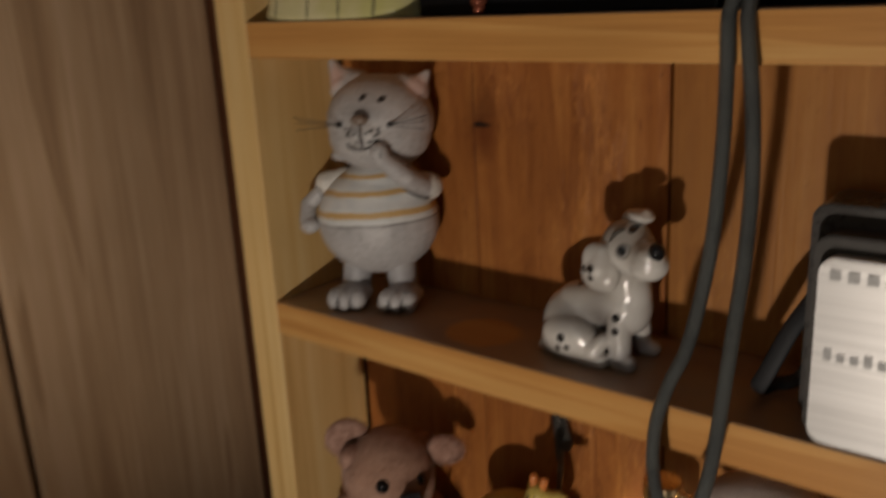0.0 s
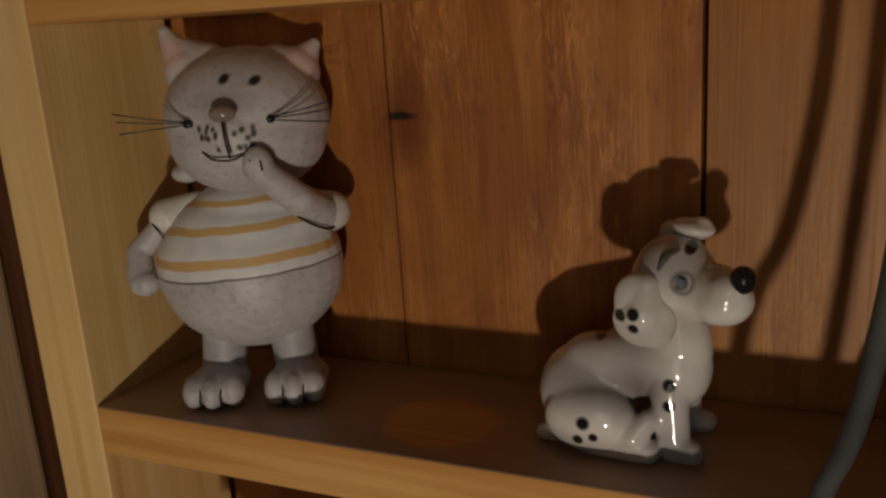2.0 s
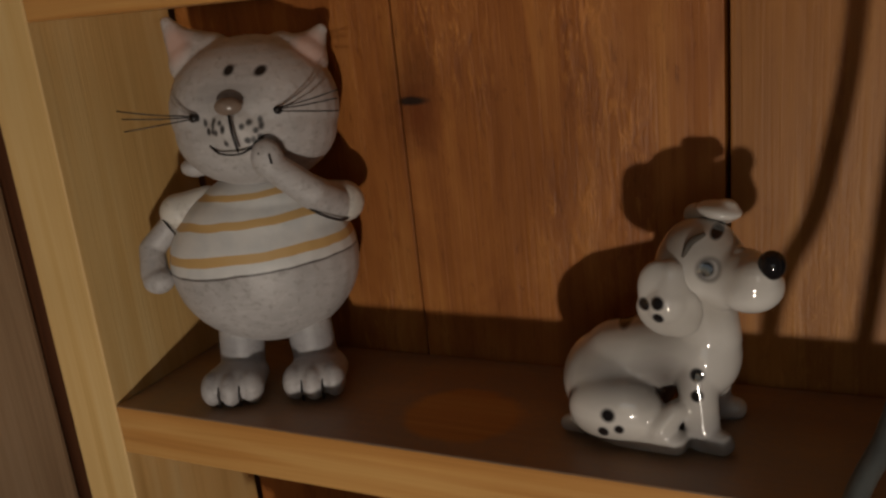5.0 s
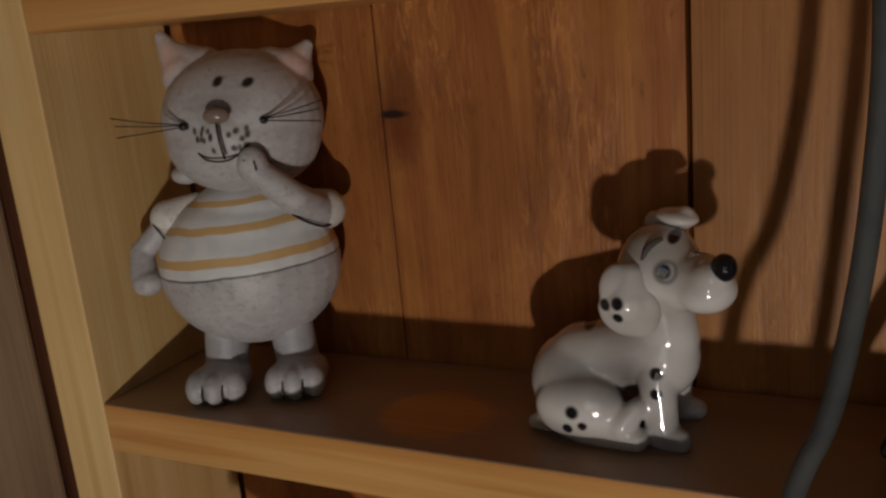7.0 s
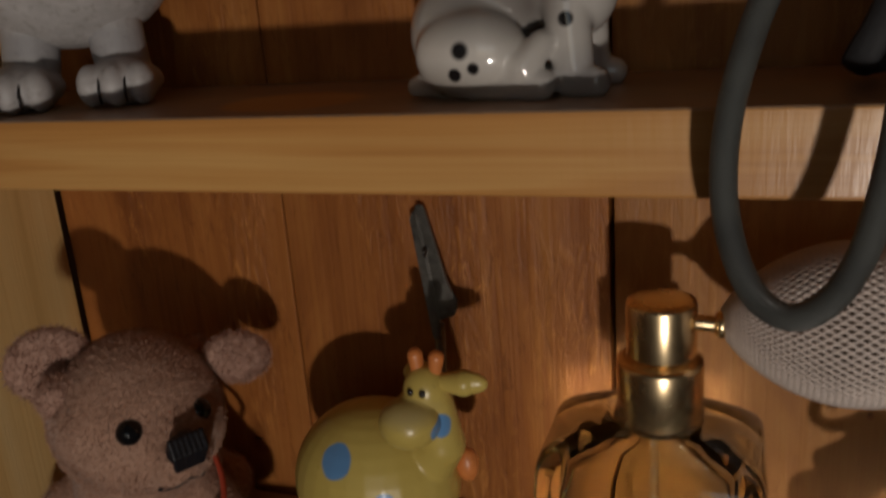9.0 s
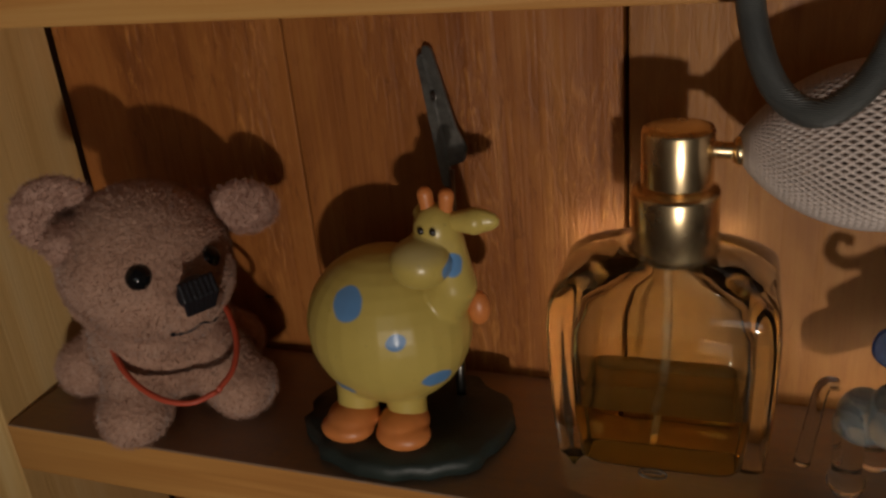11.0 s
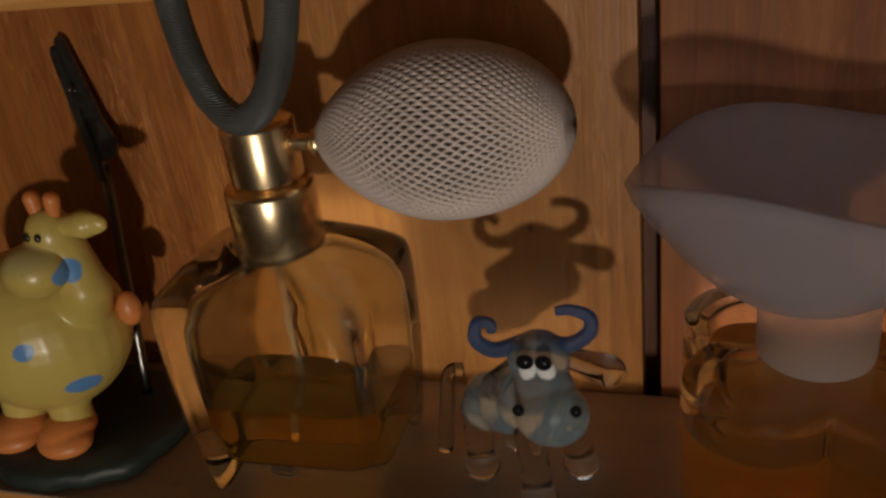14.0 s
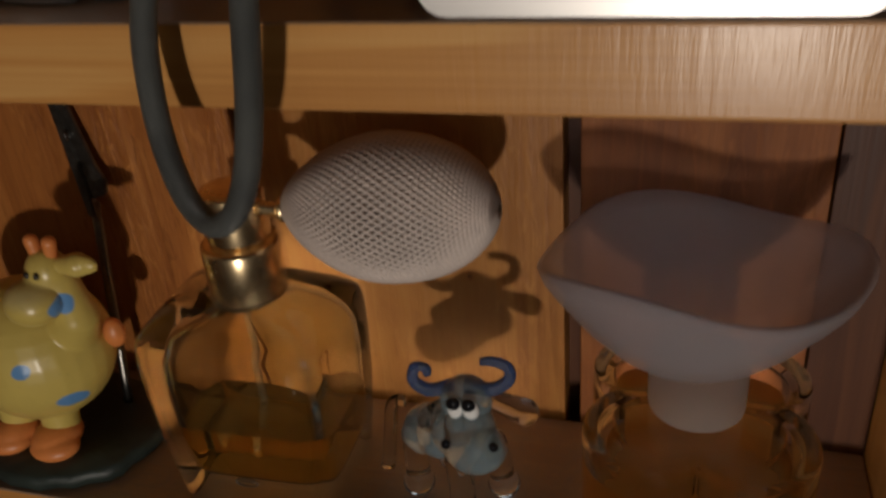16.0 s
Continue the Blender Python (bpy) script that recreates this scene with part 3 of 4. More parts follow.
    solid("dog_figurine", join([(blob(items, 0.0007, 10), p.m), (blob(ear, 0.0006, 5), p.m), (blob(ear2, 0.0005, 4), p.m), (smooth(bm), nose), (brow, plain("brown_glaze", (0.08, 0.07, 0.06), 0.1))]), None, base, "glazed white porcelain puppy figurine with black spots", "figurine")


# ---- teddy bear ----
def bear():
    base = dm(0.5, 0.22, C_HI)
    p = Mat("brown_plush", (0.3, 0.2, 0.15), 0.95, spec=0.15)
    c = p.coords()
    n1, n2 = p.noise(c, 70.0, 4.0, 0.65), p.noise(c, 700.0, 3.0, 0.6)
    col = p.ramp(p.math("ADD", p.math("MULTIPLY", n1, 0.6), p.math("MULTIPLY", n2, 0.4)), [(0.3, (0.27, 0.145, 0.096)), (0.5, (0.43, 0.255, 0.18)), (0.72, (0.55, 0.36, 0.27))])
    p.color(col)
    p.set("Sheen Weight", 0.35)
    p.set("Sheen Roughness", 0.4)
    p.bump(n2, 0.0008, 0.9)
    p.bump(p.noise(c, 160.0, 4.0, 0.7), 0.0009, 0.6)
    plush = p.m
    q = Mat("pink_plush", (0.4, 0.26, 0.21), 0.95, spec=0.15)
    qc = q.coords()
    q.color(q.ramp(q.noise(qc, 300.0, 4.0, 0.7), [(0.3, (0.34, 0.19, 0.14)), (0.7, (0.56, 0.36, 0.28))]))
    q.bump(q.noise(qc, 600.0, 4.0), 0.0009, 0.9)
    pink = q.m
    hx, hy, hz = 0.63, 0.12, -0.872
    fx, fy, rx, ry = 0.87, -0.48, 0.48, 0.87
    H = lambda f, r, z: dm(hx + f * fx + r * rx, hy + f * fy + r * ry, hz + z)
    yaw = math.degrees(math.atan2(fy, fx))
    head = [(H(0, 0, 0.0), (0.0238, 0.0245, 0.0232), (0, 0, yaw)), (H(0.05, 0, -0.035), (0.0222, 0.0222, 0.0175), (0, 0, yaw)), (H(0.18, 0, -0.055), (0.0115, 0.012, 0.0105), (0, 0, yaw)), (H(0.25, 0, -0.065), (0.0072, 0.0085, 0.0075), (0, 0, yaw))]
    body = [(dm(0.50, 0.26, -1.20), (0.0235, 0.023, 0.021)), (dm(0.56, 0.2, -1.08), (0.0185, 0.0185, 0.015)),
            (dm(0.50, 0.16, -1.20), dm(0.525, 0.045, -1.345), 0.0125, 0.0108), (dm(0.53, 0.025, -1.35), (0.0108, 0.0112, 0.0103)),
            (dm(0.62, 0.26, -1.20), dm(0.765, 0.245, -1.34), 0.0118, 0.0105), (dm(0.785, 0.24, -1.35), (0.0105, 0.011, 0.0102)),
            (dm(0.35, 0.33, -1.27), dm(0.17, 0.24, -1.355), 0.013, 0.0102), (dm(0.45, 0.45, -1.3), dm(0.6, 0.5, -1.35), 0.013, 0.0102)]
    ears = [[(dm(0.435, 0.03, -0.70), (0.0040, 0.0122, 0.0112), (10, 0, yaw - 20)), (H(-0.02, -0.19, 0.12), (0.006, 0.007, 0.006))], [(dm(0.86, 0.33, -0.775), (0.0036, 0.0105, 0.0078), (-24, 0, yaw - 5)), (H(-0.03, 0.21, 0.09), (0.006, 0.007, 0.006))]]
    h_me, b_me, e_me = blob(head, 0.0009, 6), blob(body, 0.0009, 5), [blob(e, 0.0007, 4) for e in ears]

    def nap(me, count, length, seed):
        """Short pile: thin leaning wedges over the surface."""
        rng = random.Random(seed)
        bm = bmesh.new()
        polys, verts = me.polygons, me.vertices
        for _ in range(count):
            f = polys[rng.randrange(len(polys))]
            o, n = f.center.copy(), f.normal.copy()
            lean = Vector((rng.gauss(0, 0.45), rng.gauss(0, 0.45), rng.gauss(-0.25, 0.35)))
            d = (n + lean).normalized() * length * rng.uniform(0.5, 1.25)
            s = n.orthogonal().normalized()
            s = (Matrix.Rotation(rng.uniform(0, 6.28), 3, n) @ s) * 0.00013
            a, b, t = (bm.verts.new(v) for v in (o - s - n * 0.0002, o + s - n * 0.0002, o + d))
            bm.faces.new((a, b, t))
        return bm
    hair = [(nap(h_me, 26000, 0.0013, 1), plush), (nap(b_me, 24000, 0.0016, 2), plush)] + [(nap(e, 6000, 0.0018, 3), pink) for e in e_me]
    bead = plain("black_bead", (0.006, 0.006, 0.007), 0.07)
    eyes = [bmesh.new(), bmesh.new()]
    ball(eyes[0], H(0.205, -0.1, 0.045), 0.0037)
    ball(eyes[1], H(0.205, 0.1, 0.03), 0.0036)
    floss = plain("black_floss", (0.008, 0.008, 0.012), 0.45, bump=0.0004, scale=900)
    stitches = [(H(0.31, 0.0, -0.005), (0.0036, 0.0052, 0.0048), (0, 0, yaw))]
    for k in range(7):
        r = -0.045 + 0.015 * k
        stitches += [(H(0.326, r, 0.035), H(0.345, r, -0.005), 0.0008, 0.0008), (H(0.345, r, -0.005), H(0.326, r * 0.8, -0.052), 0.0008, 0.0008)]
    nose = blob(stitches, 0.00035, 1)
    mouth = bmesh.new()
    tube([H(0.255, -0.07, -0.125), H(0.292, -0.035, -0.115), H(0.312, 0.0, -0.095), H(0.292, 0.035, -0.115), H(0.258, 0.07, -0.125)], 0.0006, 6, 5, mouth)
    string = bmesh.new()
    ring = [dm(0.63 + 0.25 * math.cos(a) * fx + 0.17 * math.sin(a) * rx, 0.155 + 0.25 * math.cos(a) * fy + 0.17 * math.sin(a) * ry, -1.125 - 0.125 * math.cos(a + 0.45)) for a in (2 * math.pi * k / 14 for k in range(15))]
    tube(ring, 0.0009, 8, 6, string)
    red = plain("red_string", (0.5, 0.075, 0.035), 0.5)
    bear_t = thing("teddy_bear", base, "small brown plush bear with a red string collar", "teddy bear")
    part("body", join([(b_me, plush), hair[1]]), None, bear_t, "brown plush body with short limbs")
    hd = part("head", join([(h_me, plush), hair[0]]), None, bear_t, "round brown plush head")
    for e, h in zip(e_me, hair[2:]):
        part("ear", join([(e, pink), h]), None, hd, "pinkish plush ear")
    for e in eyes:
        part("eye", smooth(e), bead, hd, "glossy black bead eye")
    part("nose", nose, floss, hd, "black stitched nose")
    part("mouth", mouth, floss, hd, "black stitched mouth")
    part("collar", string, red, bear_t, "thin red string collar")


# ---- giraffe memo holder ----
def giraffe():
    base = dm(1.33, 0.26, C_HI)
    rel = lambda x, y, z: tuple(dm(x, y, z) - base)
    p = Mat("yellow_resin", (0.55, 0.42, 0.10), 0.3)
    c = p.coords()
    col = p.mix(p.ramp(p.noise(c, 45.0, 4.0), [(0.4, (0,) * 3), (0.75, (0.6,) * 3)]), (0.56, 0.43, 0.11), (0.42, 0.31, 0.07))
    col = p.mix(p.ramp(p.noise(c, 380.0, 4.0), [(0.66, (0,) * 3), (0.8, (0.5,) * 3)]), col, (0.25, 0.19, 0.07))
    wob = p.math("MULTIPLY", p.math("SUBTRACT", p.noise(c, 130.0, 1.0), 0.5), 0.7)
    for q, r in (((1.278, 0.075, -0.94), (0.0046, 0.0085, 0.0044)), ((1.42, 0.045, -1.035), (0.0029, 0.006, 0.0026)), ((1.56, 0.165, -0.845), (0.0024, 0.006, 0.0036)), ((1.215, 0.10, -1.225), (0.0046, 0.010, 0.0024)), ((1.495, 0.15, -1.185), (0.0034, 0.008, 0.0028))):
        col = p.mix(p.spot(c, rel(*q), r, 0.08, wob), col, (0.12, 0.27, 0.52))
    col = p.mix(p.math("MULTIPLY", p.spot(c, rel(1.49, 0.12, -0.79), (0.006, 0.006, 0.0022), 0.8), 0.5), col, (0.33, 0.29, 0.22))
    p.color(col)
    p.roughness(p.noise(c, 90.0, 3.0), 0.22, 0.4)
    p.bump(p.noise(c, 220.0, 3.0), 0.0002, 0.4)
    yel = p.m
    orange = plain("orange_resin", (0.62, 0.21, 0.055), 0.4, vary=0.2, scale=150)
    slate = plain("green_black_base", (0.018, 0.026, 0.022), 0.5, vary=0.4, scale=160, bump=0.0008)
    ink = plain("dark_eye_paint", (0.02, 0.015, 0.012), 0.3)
    body = [(dm(1.318, 0.26, -1.085), (0.0243, 0.0212, 0.0236)), (dm(1.46, 0.25, -1.02), dm(1.535, 0.225, -0.93), 0.0095, 0.0068), (dm(1.535, 0.225, -0.93), dm(1.525, 0.21, -0.80), 0.0066, 0.0058),
            (dm(1.515, 0.2, -0.76), (0.0062, 0.006, 0.0072)), (dm(1.22, 0.2, -1.25), dm(1.215, 0.19, -1.36), 0.0062, 0.006), (dm(1.37, 0.2, -1.25), dm(1.375, 0.19, -1.36), 0.006, 0.0056)]
    snout = [(dm(1.482, 0.15, -0.832), (0.0084, 0.0082, 0.0070)), (dm(1.50, 0.18, -0.79), (0.0055, 0.005, 0.005))]
    ear = [(dm(1.55, 0.2, -0.735), dm(1.62, 0.2, -0.73), 0.0022, 0.0036), (dm(1.625, 0.2, -0.728), (0.0062, 0.0024, 0.0032)), (dm(1.48, 0.24, -0.73), (0.004, 0.004, 0.003))]
    feet = [(dm(1.21, 0.165, -1.355), (0.0078, 0.0086, 0.0050)), (dm(1.205, 0.13, -1.37), (0.0082, 0.0065, 0.004)), (dm(1.37, 0.165, -1.355), (0.0075, 0.0086, 0.0050)), (dm(1.38, 0.13, -1.37), (0.0082, 0.0065, 0.004))]
    horns = [(dm(1.495, 0.2, -0.70), dm(1.492, 0.2, -0.662), 0.0019, 0.0021), (dm(1.545, 0.2, -0.70), dm(1.55, 0.2, -0.665), 0.0018, 0.0021)]
    tuft = [(dm(1.575, 0.31, -1.04), (0.0034, 0.0032, 0.0052))]
    bm = bmesh.new()
    rows = []
    rng = random.Random(3)
    wig = [1 + 0.05 * rng.uniform(-1, 1) for _ in range(40)]
    for k, (s, h) in enumerate(((0.93, 0.0), (1.0, 0.0008), (1.0, 0.0042), (0.95, 0.0055), (0.6, 0.006))):
        rows.append([bm.verts.new(dm(1.335, 0.28, C_HI) + Vector((0.0325 * s * wig[i] * math.cos(a), 0.0262 * s * wig[i] * math.sin(a), h))) for i, a in enumerate(2 * math.pi * j / 40 for j in range(40))])
    for a, b in zip(rows, rows[1:]):
        for j in range(40):
            bm.faces.new((a[j], a[(j + 1) % 40], b[(j + 1) % 40], b[j]))
    bm.faces.new(rows[0][::-1])
    bm.faces.new(rows[-1])
    tail = tube([dm(1.5, 0.33, -1.08), dm(1.55, 0.34, -1.06), dm(1.575, 0.32, -1.02)], 0.0012, 8, 5)
    eyes = bmesh.new()
    ball(eyes, dm(1.493, 0.143, -0.742), (0.0009, 0.0006, 0.001))
    ball(eyes, dm(1.527, 0.139, -0.742), (0.0009, 0.0006, 0.001))
    fig = join([(blob(body, 0.0006, 5), yel), (blob(snout, 0.0005, 4), yel), (blob(ear, 0.0004, 3), yel), (blob(feet, 0.0005, 3), orange), (blob(horns, 0.0004, 2), orange), (blob(tuft, 0.0005, 2), orange), (tail, yel), (smooth(eyes), ink), (smooth(bm), slate)])
    t = thing("memo_holder", base, "yellow giraffe memo holder with blue spots and a metal clip", "figurine")
    part("giraffe", fig, None, t, "round yellow resin giraffe with orange feet on a dark base")
    steel = plain("worn_steel", (0.15, 0.142, 0.13), 0.3, 1.0, vary=0.4, scale=500)
    a, b = dm(1.466, 0.395, -1.425), dm(1.427, 0.565, -0.725)
    part("rod", tube([a, a.lerp(b, 0.5), b], 0.0016, 10, 3), steel, t, "thin steel rod")
    # crocodile clip: two tapering jaws, a pivot and a spread handle
    clip = bmesh.new()
    up = (dm(1.375, 0.60, -0.36) - dm(1.43, 0.56, -0.70)).normalized()
    side = Vector((1, 0.1, 0)) - up * Vector((1, 0.1, 0)).dot(up)
    side.normalize()
    out = side.cross(up)
    o = dm(1.43, 0.555, -0.765)
    def jaw(pts, thick, lift):
        """A folded jaw from its outline (across, along)."""
        ring = [[clip.verts.new(o + side * x * 0.1 + up * y * 0.1 + out * (lift + s * thick)) for x, y in pts] for s in (-1, 1)]
        n = len(pts)
        clip.faces.new(ring[0])
        clip.faces.new(ring[1][::-1])
        for k in range(n):
            clip.faces.new((ring[0][k], ring[1][k], ring[1][(k + 1) % n], ring[0][(k + 1) % n]))
    jaw([(-0.018, 0.0), (0.008, -0.01), (0.014, 0.10), (0.004, 0.37), (-0.01, 0.39), (-0.022, 0.37)], 0.0016, 0.0004)
    jaw([(0.0, 0.05), (0.06, 0.06), (0.075, 0.10), (0.055, 0.16), (0.025, 0.40), (0.005, 0.41), (-0.01, 0.38)], 0.0011, 0.0)
    bmesh.ops.recalc_face_normals(clip, faces=clip.faces)
    bmesh.ops.bevel(clip, geom=list(clip.edges), offset=0.0004, segments=2, affect="EDGES")
    part("clip", clip, steel, t, "tarnished steel crocodile clip")
    hole = bmesh.new()
    ball(hole, o + up * 0.0265 - out * 0.0014 + side * 0.0008, (0.0008, 0.0012, 0.0016))
    ball(hole, o + up * 0.0265 + out * 0.0022 + side * 0.0008, (0.0008, 0.0012, 0.0016))
    part("pivot_hole", smooth(hole), ink, t)


# ---- glass ----
def glass(name, color=(1, 1, 1), rough=0.0, ior=1.5, coat=0.0):
    g = Mat(name, color, rough)
    g.set("Transmission Weight", 1.0)
    g.set("IOR", ior)
    g.set("Coat Weight", coat)
    g.set("Coat Roughness", 0.03)
    return g


def thin(mat, share, tint):
    """Lets a share of the light go straight through clear glass."""
    tr = mat.n("BsdfTransparent")
    tr.inputs["Color"].default_value = (*tint, 1)
    mx = mat.n("MixShader")
    mx.inputs[0].default_value = share
    surface = [n for n in mat.m.node_tree.nodes if n.type == "OUTPUT_MATERIAL"][0].inputs["Surface"]
    old = surface.links[0].from_socket
    mat.link(old, mx.inputs[1])
    mat.link(tr.outputs[0], mx.inputs[2])
    mat.link(mx.outputs[0], surface)
    return mat


def loft(sections, seg, bm=None):
    """Closed skin through rings, each a list of seg points."""
    bm = bm or bmesh.new()
    rows = [[bm.verts.new(p) for p in ring] for ring in sections]
    for a, b in zip(rows, rows[1:]):
        for k in range(seg):
            bm.faces.new((a[k], a[(k + 1) % seg], b[(k + 1) % seg], b[k]))
    bm.faces.new(rows[0][::-1])
    bm.faces.new(rows[-1])
    return smooth(bm)


def squircle(c, rx, ry, z, yaw, power, seg):
    out = []
    for k in range(seg):
        a = 2 * math.pi * k / seg
        ca, sa = math.cos(a), math.sin(a)
        r = (abs(ca) ** power + abs(sa) ** power) ** (-1 / power)
        x, y = rx * r * ca, ry * r * sa
        out.append(dm(c[0] + x * math.cos(yaw) - y * math.sin(yaw), c[1] + x * math.sin(yaw) + y * math.cos(yaw), z))
    return out


GOLD = plain("polished_brass", (0.88, 0.68, 0.40), 0.26, 1.0, vary=0.1, scale=200)


def bottle_skin(outer, cavity, level, glass_m, scent_m, face_m):
    """Glass with air above the scent, and the scent: its walls face inwards, its top upwards. Rings are (rows, seg)."""
    (rows, seg), (hollow, _) = outer, cavity
    shell = loft(rows, seg)
    low = [r for r in hollow if r[0].z < level - 1e-5]
    high = [r for r in hollow if r[0].z > level + 1e-5]
    k = (level - low[-1][0].z) / (high[0][0].z - low[-1][0].z)
    brim = [a.lerp(b, k) for a, b in zip(low[-1], high[0])]
    air, wet = bmesh.new(), bmesh.new()
    for bm, rings in ((air, [brim] + high), (wet, low + [brim])):
        made = [[bm.verts.new(p) for p in r] for r in rings]
        for a, b in zip(made, made[1:]):
            for n in range(seg):
                bm.faces.new((b[n], b[(n + 1) % seg], a[(n + 1) % seg], a[n]))
        bm.faces.new(made[-1][::-1] if bm is air else made[0])
        smooth(bm)
    top = bmesh.new()
    top.faces.new([top.verts.new(p) for p in brim])
    return join([(shell, glass_m), (air, glass_m)]), join([(wet, scent_m), (top, face_m)])


def atomiser():
    c = (2.09, 0.272)
    base = dm(c[0], c[1], C_HI)
    t = thing("perfume_bottle", base, "clear glass perfume atomiser half full of golden scent", "perfume bottle")
    yaw = radians(1)
    # darkening tint stands in for the bottle's own shadow, which is off
    clear = glass("clear_bottle_glass", (0.76, 0.75, 0.64), 0.0, 1.5, 0.6)
    scent = glass("golden_scent", (0.92, 0.68, 0.17), 0.0, 1.1)
    brim = glass("scent_surface", (1.0, 0.93, 0.6), 0.0, 1.36)
    prof = [(0.222, 0.17, 0.0, 8), (0.238, 0.186, 0.004, 9), (0.246, 0.193, 0.02, 10), (0.256, 0.2, 0.12, 11), (0.268, 0.207, 0.26, 12), (0.274, 0.21, 0.40, 12), (0.275, 0.21, 0.50, 12), (0.272, 0.207, 0.55, 11), (0.267, 0.20, 0.572, 10),
            (0.256, 0.188, 0.588, 9), (0.225, 0.155, 0.618, 7), (0.18, 0.125, 0.646, 4), (0.13, 0.108, 0.662, 2.6), (0.088, 0.088, 0.668, 2), (0.085, 0.085, 0.70, 2)]
    hollow = [(0.15, 0.10, 0.085, 4), (0.188, 0.125, 0.094, 6), (0.2, 0.138, 0.115, 8), (0.212, 0.147, 0.24, 9), (0.217, 0.15, 0.40, 9), (0.213, 0.147, 0.485, 8), (0.19, 0.125, 0.53, 6), (0.12, 0.09, 0.565, 3), (0.06, 0.06, 0.59, 2), (0.055, 0.055, 0.66, 2)]
    seg = 128
    rings = lambda rows: ([squircle(c, a, b, C_HI + z, yaw, p, seg) for a, b, z, p in rows], seg)
    body, liquid = bottle_skin(rings(prof), rings(hollow), dm(0, 0, C_HI + 0.272).z, clear.m, scent.m, brim.m)
    part("bottle", body, None, t, "thick clear glass bottle").visible_shadow = False
    part("scent", liquid, None, t, "golden scent").visible_shadow = False
    mark = tube([dm(2.085 + 0.034 * math.cos(a), c[1] - 0.2035, C_HI + 0.115 + 0.014 * math.sin(a)) for a in (2 * math.pi * k / 18 for k in range(19))], 0.0003, 6, 3)
    tube([dm(2.062, c[1] - 0.2035, C_HI + 0.117), dm(2.085, c[1] - 0.2035, C_HI + 0.119), dm(2.108, c[1] - 0.2035, C_HI + 0.117)], 0.00025, 6, 3, mark)
    part("embossed_mark", mark, plain("dark_mark", (0.05, 0.035, 0.02), 0.3), t, "small oval mark near the foot")
    frosty = glass("dip_tube_plastic", (0.9, 0.9, 0.88), 0.25, 1.45)
    part("dip_tube", tube([dm(2.10, 0.265, C_HI + 0.655), dm(2.095, 0.27, C_HI + 0.35), dm(2.07, 0.26, C_HI + 0.12)], 0.0011, 10, 6), frosty.m, t)
    cx, cy = 2.097, 0.262
    part("collar", lathe([(0.0088, 0), (0.0096, 0.0004), (0.0105, 0.0012), (0.0105, 0.0168), (0.0102, 0.0178), (0.009, 0.0181)], dm(cx + 0.012, cy, -0.826), 64), GOLD, t, "polished brass collar")
    part("spray_head", lathe([(0.0066, 0), (0.0066, 0.001), (0.0083, 0.0012), (0.0084, 0.002), (0.0084, 0.0142), (0.0081, 0.0151), (0.0066, 0.0155), (0.0012, 0.0155)], dm(cx + 0.015, cy, -0.648), 64), GOLD, t, "polished brass spray head")
    noz = tube([dm(2.16, 0.262, -0.548), dm(2.20, 0.262, -0.55), dm(2.25, 0.266, -0.553), dm(2.29, 0.27, -0.555)], lambda s: 0.0020 + 0.0012 * max(0, s - 0.55) * 2.2, 20, 6)
    part("nozzle", noz, GOLD, t, "brass nozzle")
    # squeeze bulb inside a knitted net
    bc, rx, rr = dm(2.527, 0.285, -0.54), 0.0284, 0.0184
    turn = Matrix.Rotation(radians(-2), 4, "Y")
    def at(s, a, k):
        """s along -1..1, a around; a slightly pear-shaped ball."""
        x = math.sin(s * math.pi / 2)
        r = max(0.0, 1 - abs(x) ** 2.2) ** 0.52 if x > 0 else max(0.0, 1 - abs(x) ** 1.75) ** 0.68
        return bc + turn @ Vector((x * rx * k, r * rr * k * math.cos(a), r * rr * k * math.sin(a)))
    skin = bmesh.new()
    rows = [[skin.verts.new(at(-1 + 2 * i / 30 if 0 < i < 30 else (-0.999 if i == 0 else 0.999), 2 * math.pi * j / 40, 0.965)) for j in range(40)] for i in range(31)]
    for a, b in zip(rows, rows[1:]):
        for j in range(40):
            skin.faces.new((a[j], a[(j + 1) % 40], b[(j + 1) % 40], b[j]))
    skin.faces.new(rows[0][::-1])
    skin.faces.new(rows[-1])
    bulb = part("squeeze_bulb", smooth(skin), plain("taupe_rubber", (0.22, 0.155, 0.12), 0.6), t, "taupe rubber squeeze bulb")
    net = bmesh.new()
    nu, nv = 60, 62
    ring = []
    for i in range(nu + 1):
        s = -0.965 + 1.93 * i / nu
        ring.append([net.verts.new(at(s, 2 * math.pi * (j + 0.5 * (i % 2)) / nv, 1.0)) for j in range(nv)])
    for i in range(nu - 1):
        for j in range(nv):
            o = j if i % 2 == 0 else (j + 1) % nv
            left, right = (ring[i + 1][(j - 1) % nv], ring[i + 1][j]) if i % 2 == 0 else (ring[i + 1][j], ring[i + 1][(j + 1) % nv])
            net.faces.new((ring[i][j], left, ring[i + 2][j], right))
    me = bpy.data.meshes.new("net")
    net.to_mesh(me)
    net.free()
    tmp = new("net_tmp", me)
    wf = tmp.modifiers.new("w", "WIREFRAME")
    wf.thickness, wf.use_even_offset, wf.use_relative_offset = 0.0012, False, False
    out = bpy.data.meshes.new_from_object(tmp.evaluated_get(bpy.context.evaluated_depsgraph_get()))
    bpy.data.objects.remove(tmp)
    bpy.data.meshes.remove(me)
    for f in out.polygons:
        f.use_smooth = True
    out.materials.clear()
    thread = plain("lilac_beige_thread", (0.62, 0.53, 0.48), 0.5, vary=0.15, scale=900)
